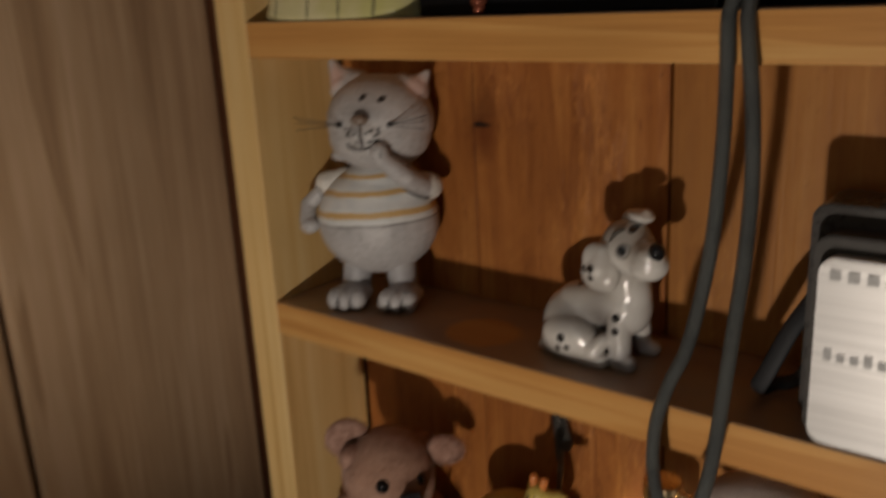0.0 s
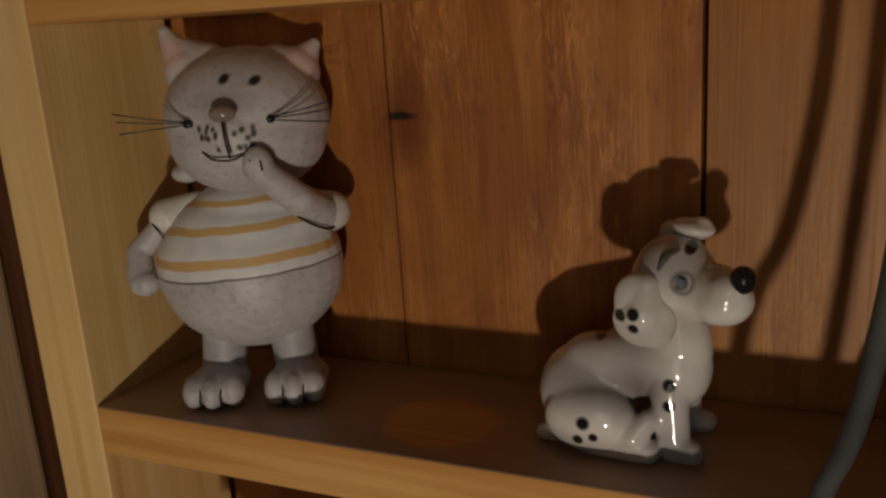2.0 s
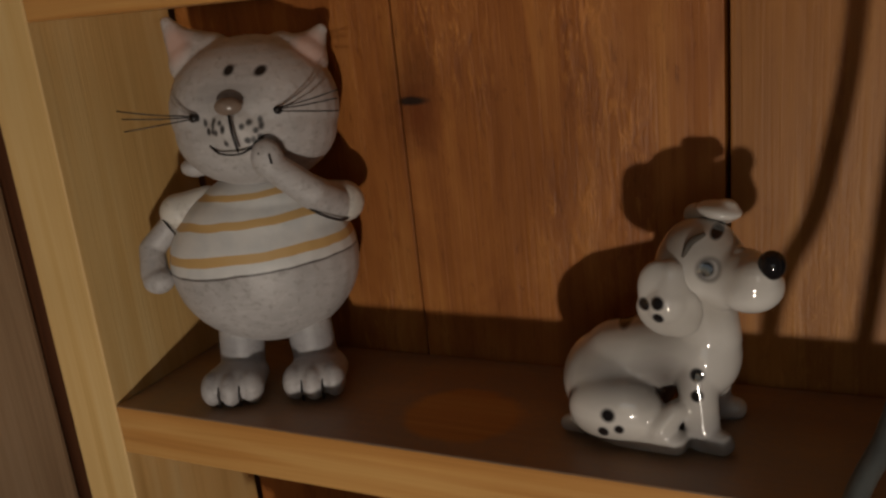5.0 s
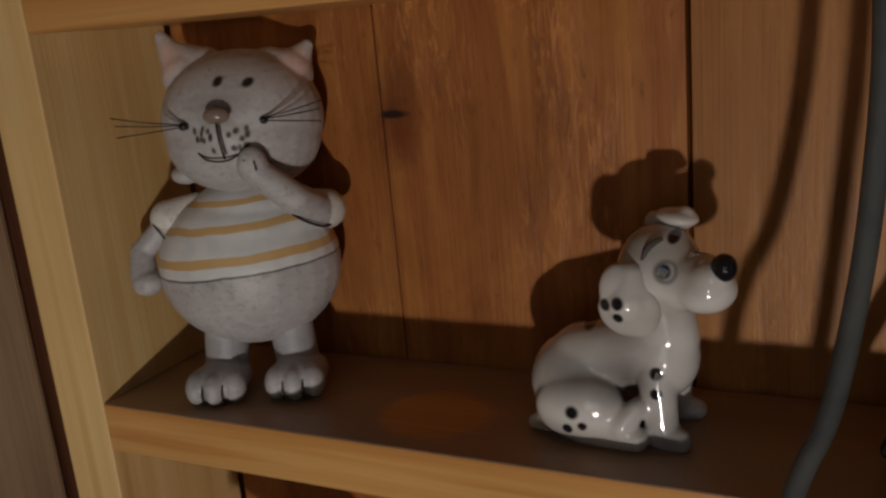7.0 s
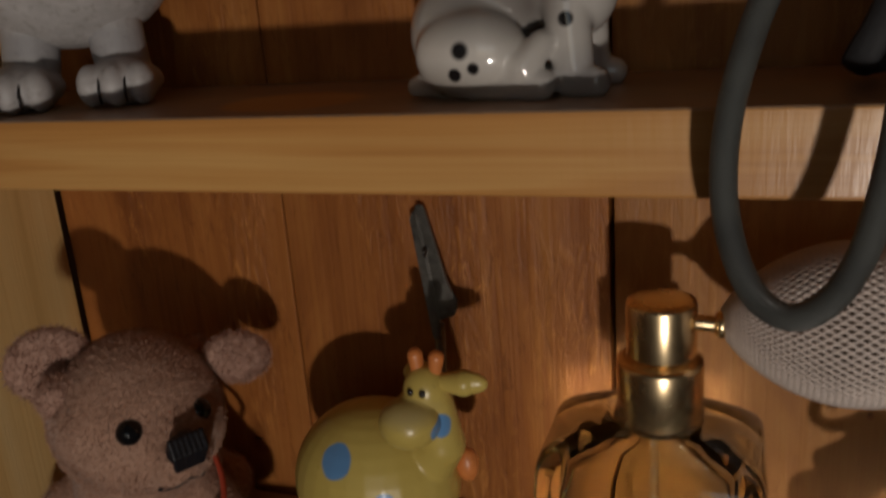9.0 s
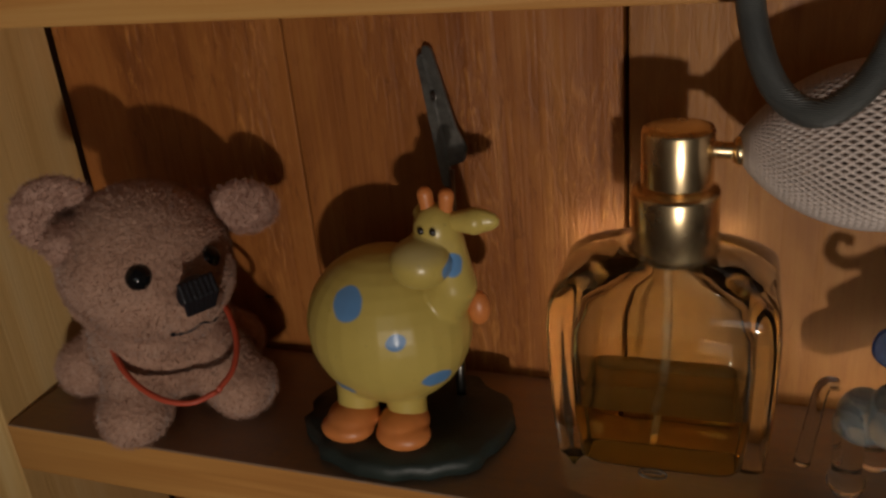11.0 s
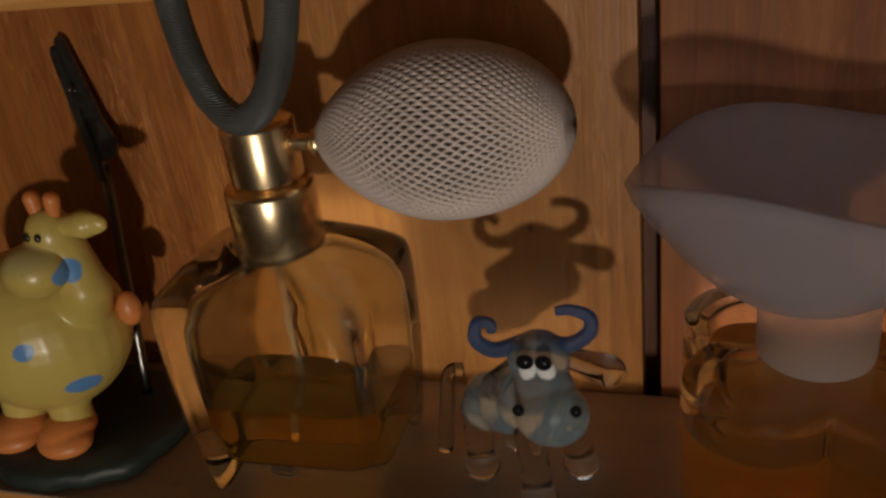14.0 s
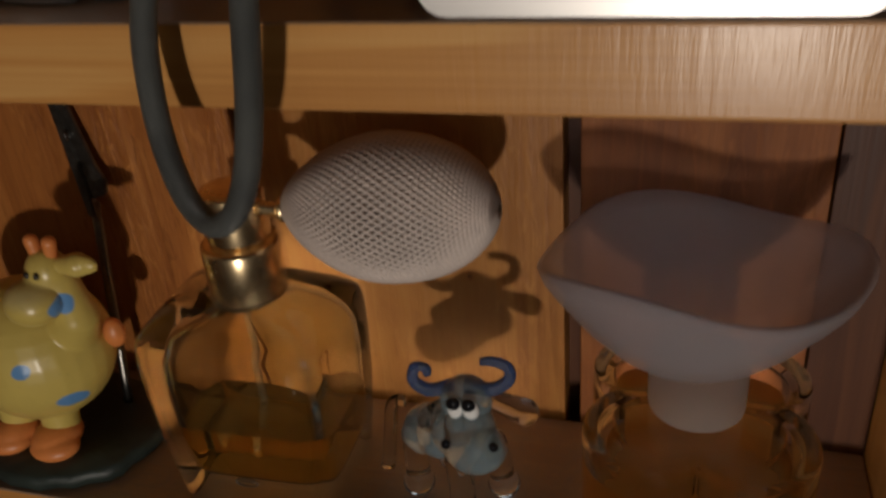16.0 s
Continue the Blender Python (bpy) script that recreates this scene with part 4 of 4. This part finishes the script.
    tagged(part("knitted_net", out, thread, bulb, "pale beige knitted net"), kind="stuff")
    part("crimp", lathe([(0.0026, -0.001), (0.0034, 0.0), (0.0034, 0.0012), (0.0022, 0.002)], (0, 0, 0), 24), GOLD, None).matrix_world = Matrix()
    cr = bpy.data.objects["crimp"]
    cr.data.transform(Matrix.Translation(dm(2.245, 0.27, -0.554)) @ Matrix.Rotation(radians(90), 4, "Y") @ Matrix.Translation(-Vector((0, 0, 0))))
    cr.data.transform(Matrix.Translation(-base))
    cr.parent = t


def bull():
    base = dm(2.65, 0.2, C_HI)
    body_g = glass("smoky_blue_glass", (0.60, 0.75, 0.82), 0.03, 1.4, 0.5)
    body_g.set("Transmission Weight", 0.84)
    blue_g = glass("blue_glass", (0.16, 0.30, 0.68), 0.02)
    blue_g.set("Transmission Weight", 0.85)
    clear_g = glass("clear_glass", (0.95, 0.97, 0.97))
    white = plain("white_enamel", (0.75, 0.74, 0.72), 0.1)
    black = plain("black_enamel", (0.008, 0.008, 0.01), 0.08)
    body = [(dm(2.575, 0.27, -1.235), (0.0068, 0.0078, 0.0072)), (dm(2.63, 0.24, -1.215), (0.0075, 0.0075, 0.0075)), (dm(2.69, 0.2, -1.16), (0.0075, 0.0072, 0.0085)), (dm(2.722, 0.19, -1.045), (0.0072, 0.0066, 0.0068)),
            (dm(2.757, 0.115, -1.14), (0.0084, 0.0066, 0.0074)), (dm(2.738, 0.15, -1.10), (0.0070, 0.006, 0.0066))]
    legs = [[(dm(a, y, -1.25), dm(a2, y2, -1.405), 0.004, 0.0036), (dm(a2, y2, -1.415), (0.0048, 0.0048, 0.0041))] for a, y, a2, y2 in ((2.54, 0.26, 2.545, 0.24), (2.60, 0.34, 2.62, 0.36), (2.69, 0.18, 2.705, 0.145), (2.77, 0.26, 2.79, 0.28))]
    ears = [(dm(2.655, 0.21, -1.09), dm(2.615, 0.20, -1.135), 0.0026, 0.0038), (dm(2.785, 0.21, -1.05), dm(2.875, 0.2, -1.075), 0.0024, 0.0038)]
    horns = [[(2.69, -1.01), (2.62, -1.035), (2.578, -1.01), (2.585, -0.965), (2.615, -0.965), (2.617, -0.985)], [(2.72, -1.01), (2.79, -1.01), (2.835, -0.975), (2.835, -0.935), (2.795, -0.92), (2.765, -0.925)]]
    t = thing("glass_bull", base, "tiny blown glass bull with blue horns", "figurine")
    part("body", blob(body, 0.0005, 5), body_g.m, t, "smoky blue glass body and head")
    for q in legs:
        part("leg", blob(q, 0.0005, 3), clear_g.m, t, "clear glass leg").visible_shadow = False
    for q in ears:
        part("ear", blob([q], 0.0005, 3), clear_g.m, t, "clear glass ear")
    for q in horns:
        part("horn", tube([dm(x, 0.2, z) for x, z in q], lambda s: 0.0021 - 0.0010 * s, 14, 8), blue_g.m, t, "curled blue glass horn")
    part("tail", tube([dm(2.51, 0.29, -1.16), dm(2.475, 0.285, -1.17), dm(2.46, 0.28, -1.26), dm(2.445, 0.275, -1.37), dm(2.44, 0.27, -1.40)], lambda s: 0.0017 + 0.0005 * s, 10, 8), clear_g.m, t, "clear glass tail").visible_shadow = False
    def bead(name, p, r, mat, label):
        bm = bmesh.new()
        ball(bm, dm(*p), r)
        part(name, smooth(bm), mat, t, label)
    for x in (2.708, 2.748):
        bead("eye", (x, 0.135, -1.035), (0.0022, 0.0019, 0.0030), white, "white enamel eye")
        bead("pupil", (x - 0.003, 0.122, -1.008), (0.0019, 0.0013, 0.0018), black, "black enamel pupil")
    for x, y in ((2.693, 0.072), (2.815, 0.082)):
        bead("nostril", (x, y, -1.10), (0.0013, 0.0011, 0.0014), black, "black enamel nostril")


def flacon():
    base = dm(3.3, 0.3, C_HI)
    t = thing("perfume_flacon", base, "lobed amber perfume bottle under a frosted glass bowl stopper", "perfume bottle")
    clear = glass("flacon_glass", (0.99, 0.97, 0.92), 0.0, 1.5)
    scent = glass("amber_scent", (0.95, 0.62, 0.20), 0.0, 1.1)
    brim = glass("amber_surface", (1.0, 0.86, 0.55), 0.0, 1.36)
    seg = 144
    def ring(k, z, shrink=0.0):
        """Four round lobes."""
        out = []
        for i in range(seg):
            a = 2 * math.pi * i / seg
            u, v = abs(math.cos(a)), abs(math.sin(a))
            d = 0.122 * u + 0.125 * v
            r = (d + math.sqrt(max(0.0, 0.162**2 - 0.122**2 - 0.125**2 + d * d))) * k - shrink
            out.append(dm(3.31 + r * math.cos(a), 0.31 + r * math.sin(a), C_HI + z))
        return out
    outer = [ring(k, z) for k, z in ((0.93, 0.0), (0.98, 0.006), (1.0, 0.025), (1.0, 0.375), (0.99, 0.388), (0.965, 0.396), (0.9, 0.4), (0.45, 0.402))]
    hollow = [ring(k, z, 0.032) for k, z in ((0.86, 0.06), (0.95, 0.068), (0.98, 0.09), (0.98, 0.20), (0.98, 0.34), (0.95, 0.358), (0.8, 0.366), (0.5, 0.37))]
    body, liquid = bottle_skin((outer, seg), (hollow, seg), dm(0, 0, C_HI + 0.28).z, clear.m, scent.m, brim.m)
    part("bottle", body, None, t, "lobed clear glass bottle").visible_shadow = False
    part("scent", liquid, None, t, "dark amber scent").visible_shadow = False
    f = Mat("frosted_glass", (0.68, 0.66, 0.69), 0.4)
    f.set("Transmission Weight", 0.66)
    f.set("IOR", 1.12)
    c = f.coords()
    f.bump(f.noise(c, 1800.0, 2.0), 0.00005, 0.5)
    f.roughness(f.noise(c, 40.0, 3.0), 0.3, 0.42)
    milky = Mat("milky_frosted_glass", (0.78, 0.72, 0.68), 0.4)
    milky.set("Transmission Weight", 0.7)
    milky.set("IOR", 1.1)
    milky.bump(milky.noise(milky.coords(), 1800.0, 2.0), 0.00005, 0.5)
    thin(milky, 0.48, (0.8, 0.78, 0.76))
    thin(f, 0.55, (0.84, 0.85, 0.9))
    part("neck", lathe([(0.0108, 0.0), (0.0118, 0.0008), (0.012, 0.002), (0.012, 0.0157)], dm(3.3, 0.28, -1.052), 64), milky.m, t, "frosted glass neck")
    bowl = bmesh.new()
    seg, rows = 96, []
    prof = [(0.105, -0.905), (0.14, -0.89), (0.19, -0.855), (0.255, -0.79), (0.315, -0.715), (0.35, -0.665), (0.362, -0.63)]
    def rim(r, z, a, k):
        w = max(0.0, (z + 0.91) / 0.28)
        lift = w * w * (0.015 + 0.03 * math.cos(3 * a) + 0.02 * math.cos(a - radians(240)) + 0.055 * max(0.0, math.cos(a - radians(50))) ** 2)
        sq = 1 + w * 0.05 * math.cos(3 * a + 1.0)
        return dm(3.272 + (r + k) * sq * math.cos(a), 0.265 + (r + k) * 0.8 * sq * math.sin(a), z + lift - k * 0.4)
    outs = [[rim(r, z, 2 * math.pi * i / seg, 0.0) for i in range(seg)] for r, z in prof]
    ins = [[rim(r, z, 2 * math.pi * i / seg, -0.014) + Vector((0, 0, 0.0012 if z < -0.8 else 0)) for i in range(seg)] for r, z in prof[::-1]]
    bowl = loft(outs + ins, seg)
    part("bowl_stopper", bowl, f.m, t, "wavy frosted glass bowl")


# ---- cord with slide lock ----
def cord():
    t = thing("cord_loop", dm(2.47, 0.02, A_HI), "grey braided cord loop hanging over the shelf edge", "cord")
    p = Mat("grey_braid", (0.16, 0.16, 0.16), 0.42)
    c = p.coords()
    wv = p.n("TexWave")
    p.link(c, wv.inputs["Vector"])
    wv.bands_direction = "Z"
    wv.inputs["Scale"].default_value = 900.0
    wv.inputs["Distortion"].default_value = 3.0
    col = p.mix(wv.outputs[1], (0.035, 0.04, 0.04), (0.15, 0.155, 0.145))
    col = p.mix(p.ramp(p.noise(c, 60.0, 4.0), [(0.45, (0,) * 3), (0.7, (0.6,) * 3)]), col, (0.03, 0.032, 0.034))
    p.color(col)
    p.bump(wv.outputs[1], 0.0003, 0.7)
    pts = [(2.475, 0.14, 1.56), (2.452, 0.03, 1.535), (2.425, -0.035, 1.45), (2.43, -0.05, 1.28), (2.437, -0.07, 1.1), (2.432, -0.08, 0.9), (2.41, -0.09, 0.62), (2.36, -0.12, 0.32), (2.305, -0.14, 0.17), (2.268, -0.155, 0.03), (2.258, -0.165, -0.10), (2.275, -0.185, -0.21), (2.315, -0.21, -0.295), (2.375, -0.235, -0.325), (2.435, -0.25, -0.285), (2.478, -0.255, -0.20),
           (2.505, -0.25, -0.08), (2.52, -0.24, 0.05), (2.528, -0.21, 0.22), (2.535, -0.17, 0.42), (2.545, -0.13, 0.65), (2.547, -0.10, 0.9), (2.53, -0.08, 1.15), (2.497, -0.055, 1.36), (2.485, -0.035, 1.45), (2.488, 0.03, 1.54), (2.498, 0.14, 1.56)]
    part("cord", tube([dm(*q) for q in pts], 0.0025, 14, 6), p.m, t, "grey braided cord")
    lock = bmesh.new()
    box((-0.0042, -0.0034, -0.0058), (0.0042, 0.0034, 0.0058), 0.0024, 4, lock)
    lock.transform(Matrix.Translation(dm(2.475, 0.045, 1.60)) @ Matrix.Rotation(radians(20), 4, "Y") @ Matrix.Rotation(radians(-30), 4, "X"))
    part("slide_lock", smooth(lock), plain("grey_plastic", (0.17, 0.155, 0.13), 0.45), t, "grey plastic slide lock")


# ---- compact camera ----
def compact_camera():
    t = thing("compact_camera", dm(3.1, 0.2, 0), "silver and charcoal compact camera standing on the shelf", "camera")
    dark = plain("charcoal_plastic", (0.045, 0.04, 0.036), 0.28, vary=0.2, scale=250)
    def slab(lo, hi, r, name, mat, parent, label=""):
        """A plate in the x-z plane with rounded corners."""
        lo, hi = dm(*lo), dm(*hi)
        ring = []
        for cx, cz, a0 in ((hi.x - r, hi.z - r, 0), (lo.x + r, hi.z - r, 90), (lo.x + r, lo.z + r, 180), (hi.x - r, lo.z + r, 270)):
            ring += [(cx + r * math.cos(radians(a0 + 15 * k)), cz + r * math.sin(radians(a0 + 15 * k))) for k in range(7)]
        bm = bmesh.new()
        sec = [[bm.verts.new((x, y, z)) for x, z in ring] for y in (lo.y, hi.y)]
        n = len(ring)
        bm.faces.new(sec[0])
        bm.faces.new(sec[1][::-1])
        for k in range(n):
            bm.faces.new((sec[0][k], sec[1][k], sec[1][(k + 1) % n], sec[0][(k + 1) % n]))
        bmesh.ops.recalc_face_normals(bm, faces=bm.faces)
        edge = [e for e in bm.edges if abs(e.verts[0].co.y - e.verts[1].co.y) < 1e-7]
        bmesh.ops.bevel(bm, geom=edge, offset=0.0006, segments=2, affect="EDGES")
        return part(name, bm, mat, parent, label)
    silver = Mat("brushed_silver", (0.80, 0.78, 0.76), 0.35, 0.55)
    c = silver.coords()
    n = silver.noise(silver.mapped(c, (8.0, 400.0, 900.0)), 1.0, 3.0)
    silver.color(silver.ramp(n, [(0.3, (0.70, 0.68, 0.66)), (0.7, (0.86, 0.84, 0.82))]))
    silver.roughness(n, 0.3, 0.45)
    slab((2.655, 0.20, 0.0), (3.56, 0.46, 0.80), 0.006, "body", dark, t, "charcoal camera body")
    slab((2.705, 0.075, 0.0), (3.56, 0.198, 0.725), 0.006, "front_shell", plain("grey_trim", (0.07, 0.065, 0.06), 0.25), t, "dark grey front shell")
    slide = slab((2.738, 0.012, 0.003), (3.55, 0.074, 0.668), 0.0055, "front_cover", silver.m, t, "brushed silver sliding front cover")
    grey = plain("engraved_grey", (0.52, 0.51, 0.50), 0.45)
    slab((3.01, 0.009, 0.575), (3.16, 0.013, 0.625), 0.0024, "flash_window", plain("flash_grey", (0.10, 0.10, 0.10), 0.15), slide, "small dark flash window")
    # maker's mark and model name as plain bars
    for k, x in enumerate((2.775, 2.832, 2.889, 2.944)):
        slab((x, 0.0105, 0.595), (x + 0.036, 0.0135, 0.632), 0.0004, "mark_bar", grey, slide)
    for k in range(8):
        x = 2.775 + 0.042 * k
        slab((x, 0.0105, 0.315), (x + 0.026, 0.0135, 0.345 + (0.012 if k in (0, 3, 6) else 0)), 0.0004, "name_bar", grey, slide)
    slab((2.86, 0.24, 0.80), (3.10, 0.40, 0.815), 0.0005, "shutter_button", plain("chrome_button", (0.5, 0.48, 0.46), 0.2, 1.0), t, "chrome shutter button")
    # wrist strap lying on the shelf
    st = tube([dm(2.66, 0.3, 0.42), dm(2.60, 0.24, 0.30), dm(2.54, 0.2, 0.14), dm(2.50, 0.22, 0.05), dm(2.52, 0.32, 0.035), dm(2.60, 0.35, 0.06), dm(2.66, 0.33, 0.16)], 0.0034, 10, 8, flat=0.45)
    part("wrist_strap", st, plain("black_webbing", (0.012, 0.012, 0.014), 0.7, bump=0.0003, scale=800), t, "black webbing wrist strap")


# ---- things on the upper shelf ----
def lantern():
    base = dm(0.51, 0.315, A_HI)
    p = Mat("yellow_glaze", (0.62, 0.56, 0.26), 0.12)
    c = p.coords()
    xyz = p.sep(c)
    col = p.mix(p.ramp(p.noise(c, 40.0, 3.0), [(0.4, (0,) * 3), (0.7, (0.8,) * 3)]), (0.66, 0.60, 0.34), (0.52, 0.49, 0.15))
    z = p.math("ADD", xyz[2], p.math("MULTIPLY", p.math("SUBTRACT", p.noise(c, 60.0, 2.0), 0.5), 0.003))
    col = p.mix(p.math("MULTIPLY", p.math("GREATER_THAN", z, 0.0118), p.math("LESS_THAN", z, 0.0132)), col, (0.72, 0.22, 0.05))
    for x in (-0.031, -0.008, 0.012, 0.032):
        col = p.mix(p.math("MULTIPLY", p.spot(c, (x, -0.03, 0.006), (0.0008, 0.03, 0.0065), 0.3), 0.8), col, (0.10, 0.10, 0.06))
    for x, zz in ((-0.027, 0.027), (0.03, 0.05), (0.0, 0.062)):
        col = p.mix(p.spot(c, (x, -0.024, zz), (0.0042, 0.03, 0.0042), 0.08), col, (0.80, 0.16, 0.03))
    p.color(col)
    p.bump(p.noise(c, 60.0, 2.0), 0.0004, 0.3)
    prof = [(0.0485, 0.0), (0.049, 0.002), (0.046, 0.013), (0.041, 0.027), (0.0362, 0.041), (0.031, 0.058), (0.025, 0.075), (0.016, 0.090), (0.006, 0.096)]
    ry, lobes, cols = 0.62, 9, 8
    fine = []
    for (r0, h0), (r1, h1) in zip(prof, prof[1:]):
        for k in range(5):
            fine.append((r0 + (r1 - r0) * k / 5, h0 + (h1 - h0) * k / 5))
    fine.append(prof[-1])
    def half(h):
        """Half the width of a leaf-shaped opening at that height, as a share of its sector."""
        return 0.33 * math.sin(math.pi * min(1, max(0, (h - 0.0165) / 0.052))) ** 0.6 if 0.0165 < h < 0.0685 else 0.0
    bm = bmesh.new()
    step = 2 * math.pi / lobes
    rows = []
    for r, h in fine:
        row = []
        for s in range(lobes):
            a0 = radians(252) + step * s
            for k in range(cols + 1):
                a = a0 + step * (half(h) + (1 - 2 * half(h)) * k / cols)
                ca, sa = math.cos(a), math.sin(a)
                q = r * (ca**4 + sa**4) ** -0.25
                row.append(bm.verts.new(base + Vector((q * ca, q * ry * sa, h))))
        rows.append(row)
    for a, b in zip(rows, rows[1:]):
        for s in range(lobes):
            for k in range(cols):
                j = s * (cols + 1) + k
                bm.faces.new((a[j], a[j + 1], b[j + 1], b[j]))
    bmesh.ops.remove_doubles(bm, verts=bm.verts, dist=1e-6)
    bmesh.ops.recalc_face_normals(bm, faces=bm.faces)
    smooth(bm)
    ob = solid("tealight_lantern", bm, p.m, base, "yellow glazed ceramic tealight lantern with cut-out openings", "lantern")
    sl = ob.modifiers.new("wall", "SOLIDIFY")
    sl.thickness, sl.offset = 0.0028, -1
    return ob


def upper_boxes():
    blk = plain("black_gloss_card", (0.004, 0.004, 0.005), 0.45, vary=0.3, scale=60, spec=0.2)
    t = thing("camera_box", dm(1.6, 0.35, A_HI), "black glossy cardboard box with a white sticker", "box")
    part("carton", box(dm(1.03, 0.10, A_HI), dm(2.33, 0.61, A_HI + 1.05), 0.0008, 2), blk, t, "black glossy carton")
    y = 0.0975
    def panel(name, x0, z0, x1, z1, mat, label=""):
        return part(name, box(dm(x0, y, z0), dm(x1, 0.1005, z1)), mat, t, label)
    white = plain("white_print", (0.55, 0.54, 0.52), 0.5)
    red = plain("red_print", (0.45, 0.02, 0.03), 0.5)
    z = 1.715
    for k in range(7):
        panel("mark_bar", 1.195, z, 1.235, z + 0.034, white)
        z += 0.048
    z = 1.70
    for k, h in enumerate((0.045, 0.03, 0.03, 0.034, 0.03, 0.03)):
        panel("name_bar", 1.495, z, 1.54 - (0.01 if k else 0), z + h, red)
        z += h + 0.014
    for k in range(4):
        panel("small_bar", 1.585, 1.70 + 0.05 * k, 1.60, 1.735 + 0.05 * k, plain("faint_print", (0.08, 0.08, 0.08), 0.5))
    stick = bmesh.new()
    pts = [(1.645, 1.70), (1.685, 1.70), (1.72, 1.685), (1.745, 1.68), (1.775, 1.685), (1.805, 1.70), (1.845, 1.70), (1.845, 2.0), (1.645, 2.0)]
    f = [[stick.verts.new(dm(x, yy, zz)) for x, zz in pts] for yy in (0.0965, 0.1005)]
    stick.faces.new(f[0])
    stick.faces.new(f[1][::-1])
    for k in range(len(pts)):
        stick.faces.new((f[0][k], f[1][k], f[1][(k + 1) % len(pts)], f[0][(k + 1) % len(pts)]))
    bmesh.ops.recalc_face_normals(stick, faces=stick.faces)
    part("sticker", stick, plain("sticker_paper", (0.62, 0.61, 0.60), 0.55), t, "white paper sticker")
    loop = tube([dm(1.735 + 0.022 * math.cos(a), 0.0945, 1.785 + 0.03 * math.sin(a)) for a in (0.3 + 5.6 * k / 10 for k in range(11))], 0.0003, 6, 4)
    part("pen_mark", loop, plain("pen_ink", (0.03, 0.03, 0.04), 0.5), t)
    u = thing("dark_case", dm(3.0, 0.35, A_HI), "black case with a faint blue sheen", "case")
    part("case_body", box(dm(2.42, 0.20, A_HI), dm(3.60, 0.61, A_HI + 0.95), 0.003, 3), plain("black_vinyl", (0.004, 0.004, 0.005), 0.5, vary=0.3, spec=0.2), u, "black vinyl case")
    part("label", box(dm(2.90, 0.197, 1.60), dm(3.02, 0.2005, 2.1)), plain("blue_black_film", (0.012, 0.02, 0.035), 0.15), u, "dark blue label")
    bead = bmesh.new()
    ball(bead, dm(1.375, 0.06, A_HI + 0.058), (0.0033, 0.0033, 0.0029))
    ball(bead, dm(1.375, 0.06, A_HI + 0.024), (0.0026, 0.0026, 0.0024))
    solid("bead", smooth(bead), plain("copper_red_glass", (0.30, 0.09, 0.05), 0.15, 0.5, vary=0.4), dm(1.375, 0.06, A_HI), "small copper red bead in front of the black box", "bead")


cat()
dog()
bear()
giraffe()
atomiser()
bull()
flacon()
cord()
compact_camera()
lantern()
upper_boxes()
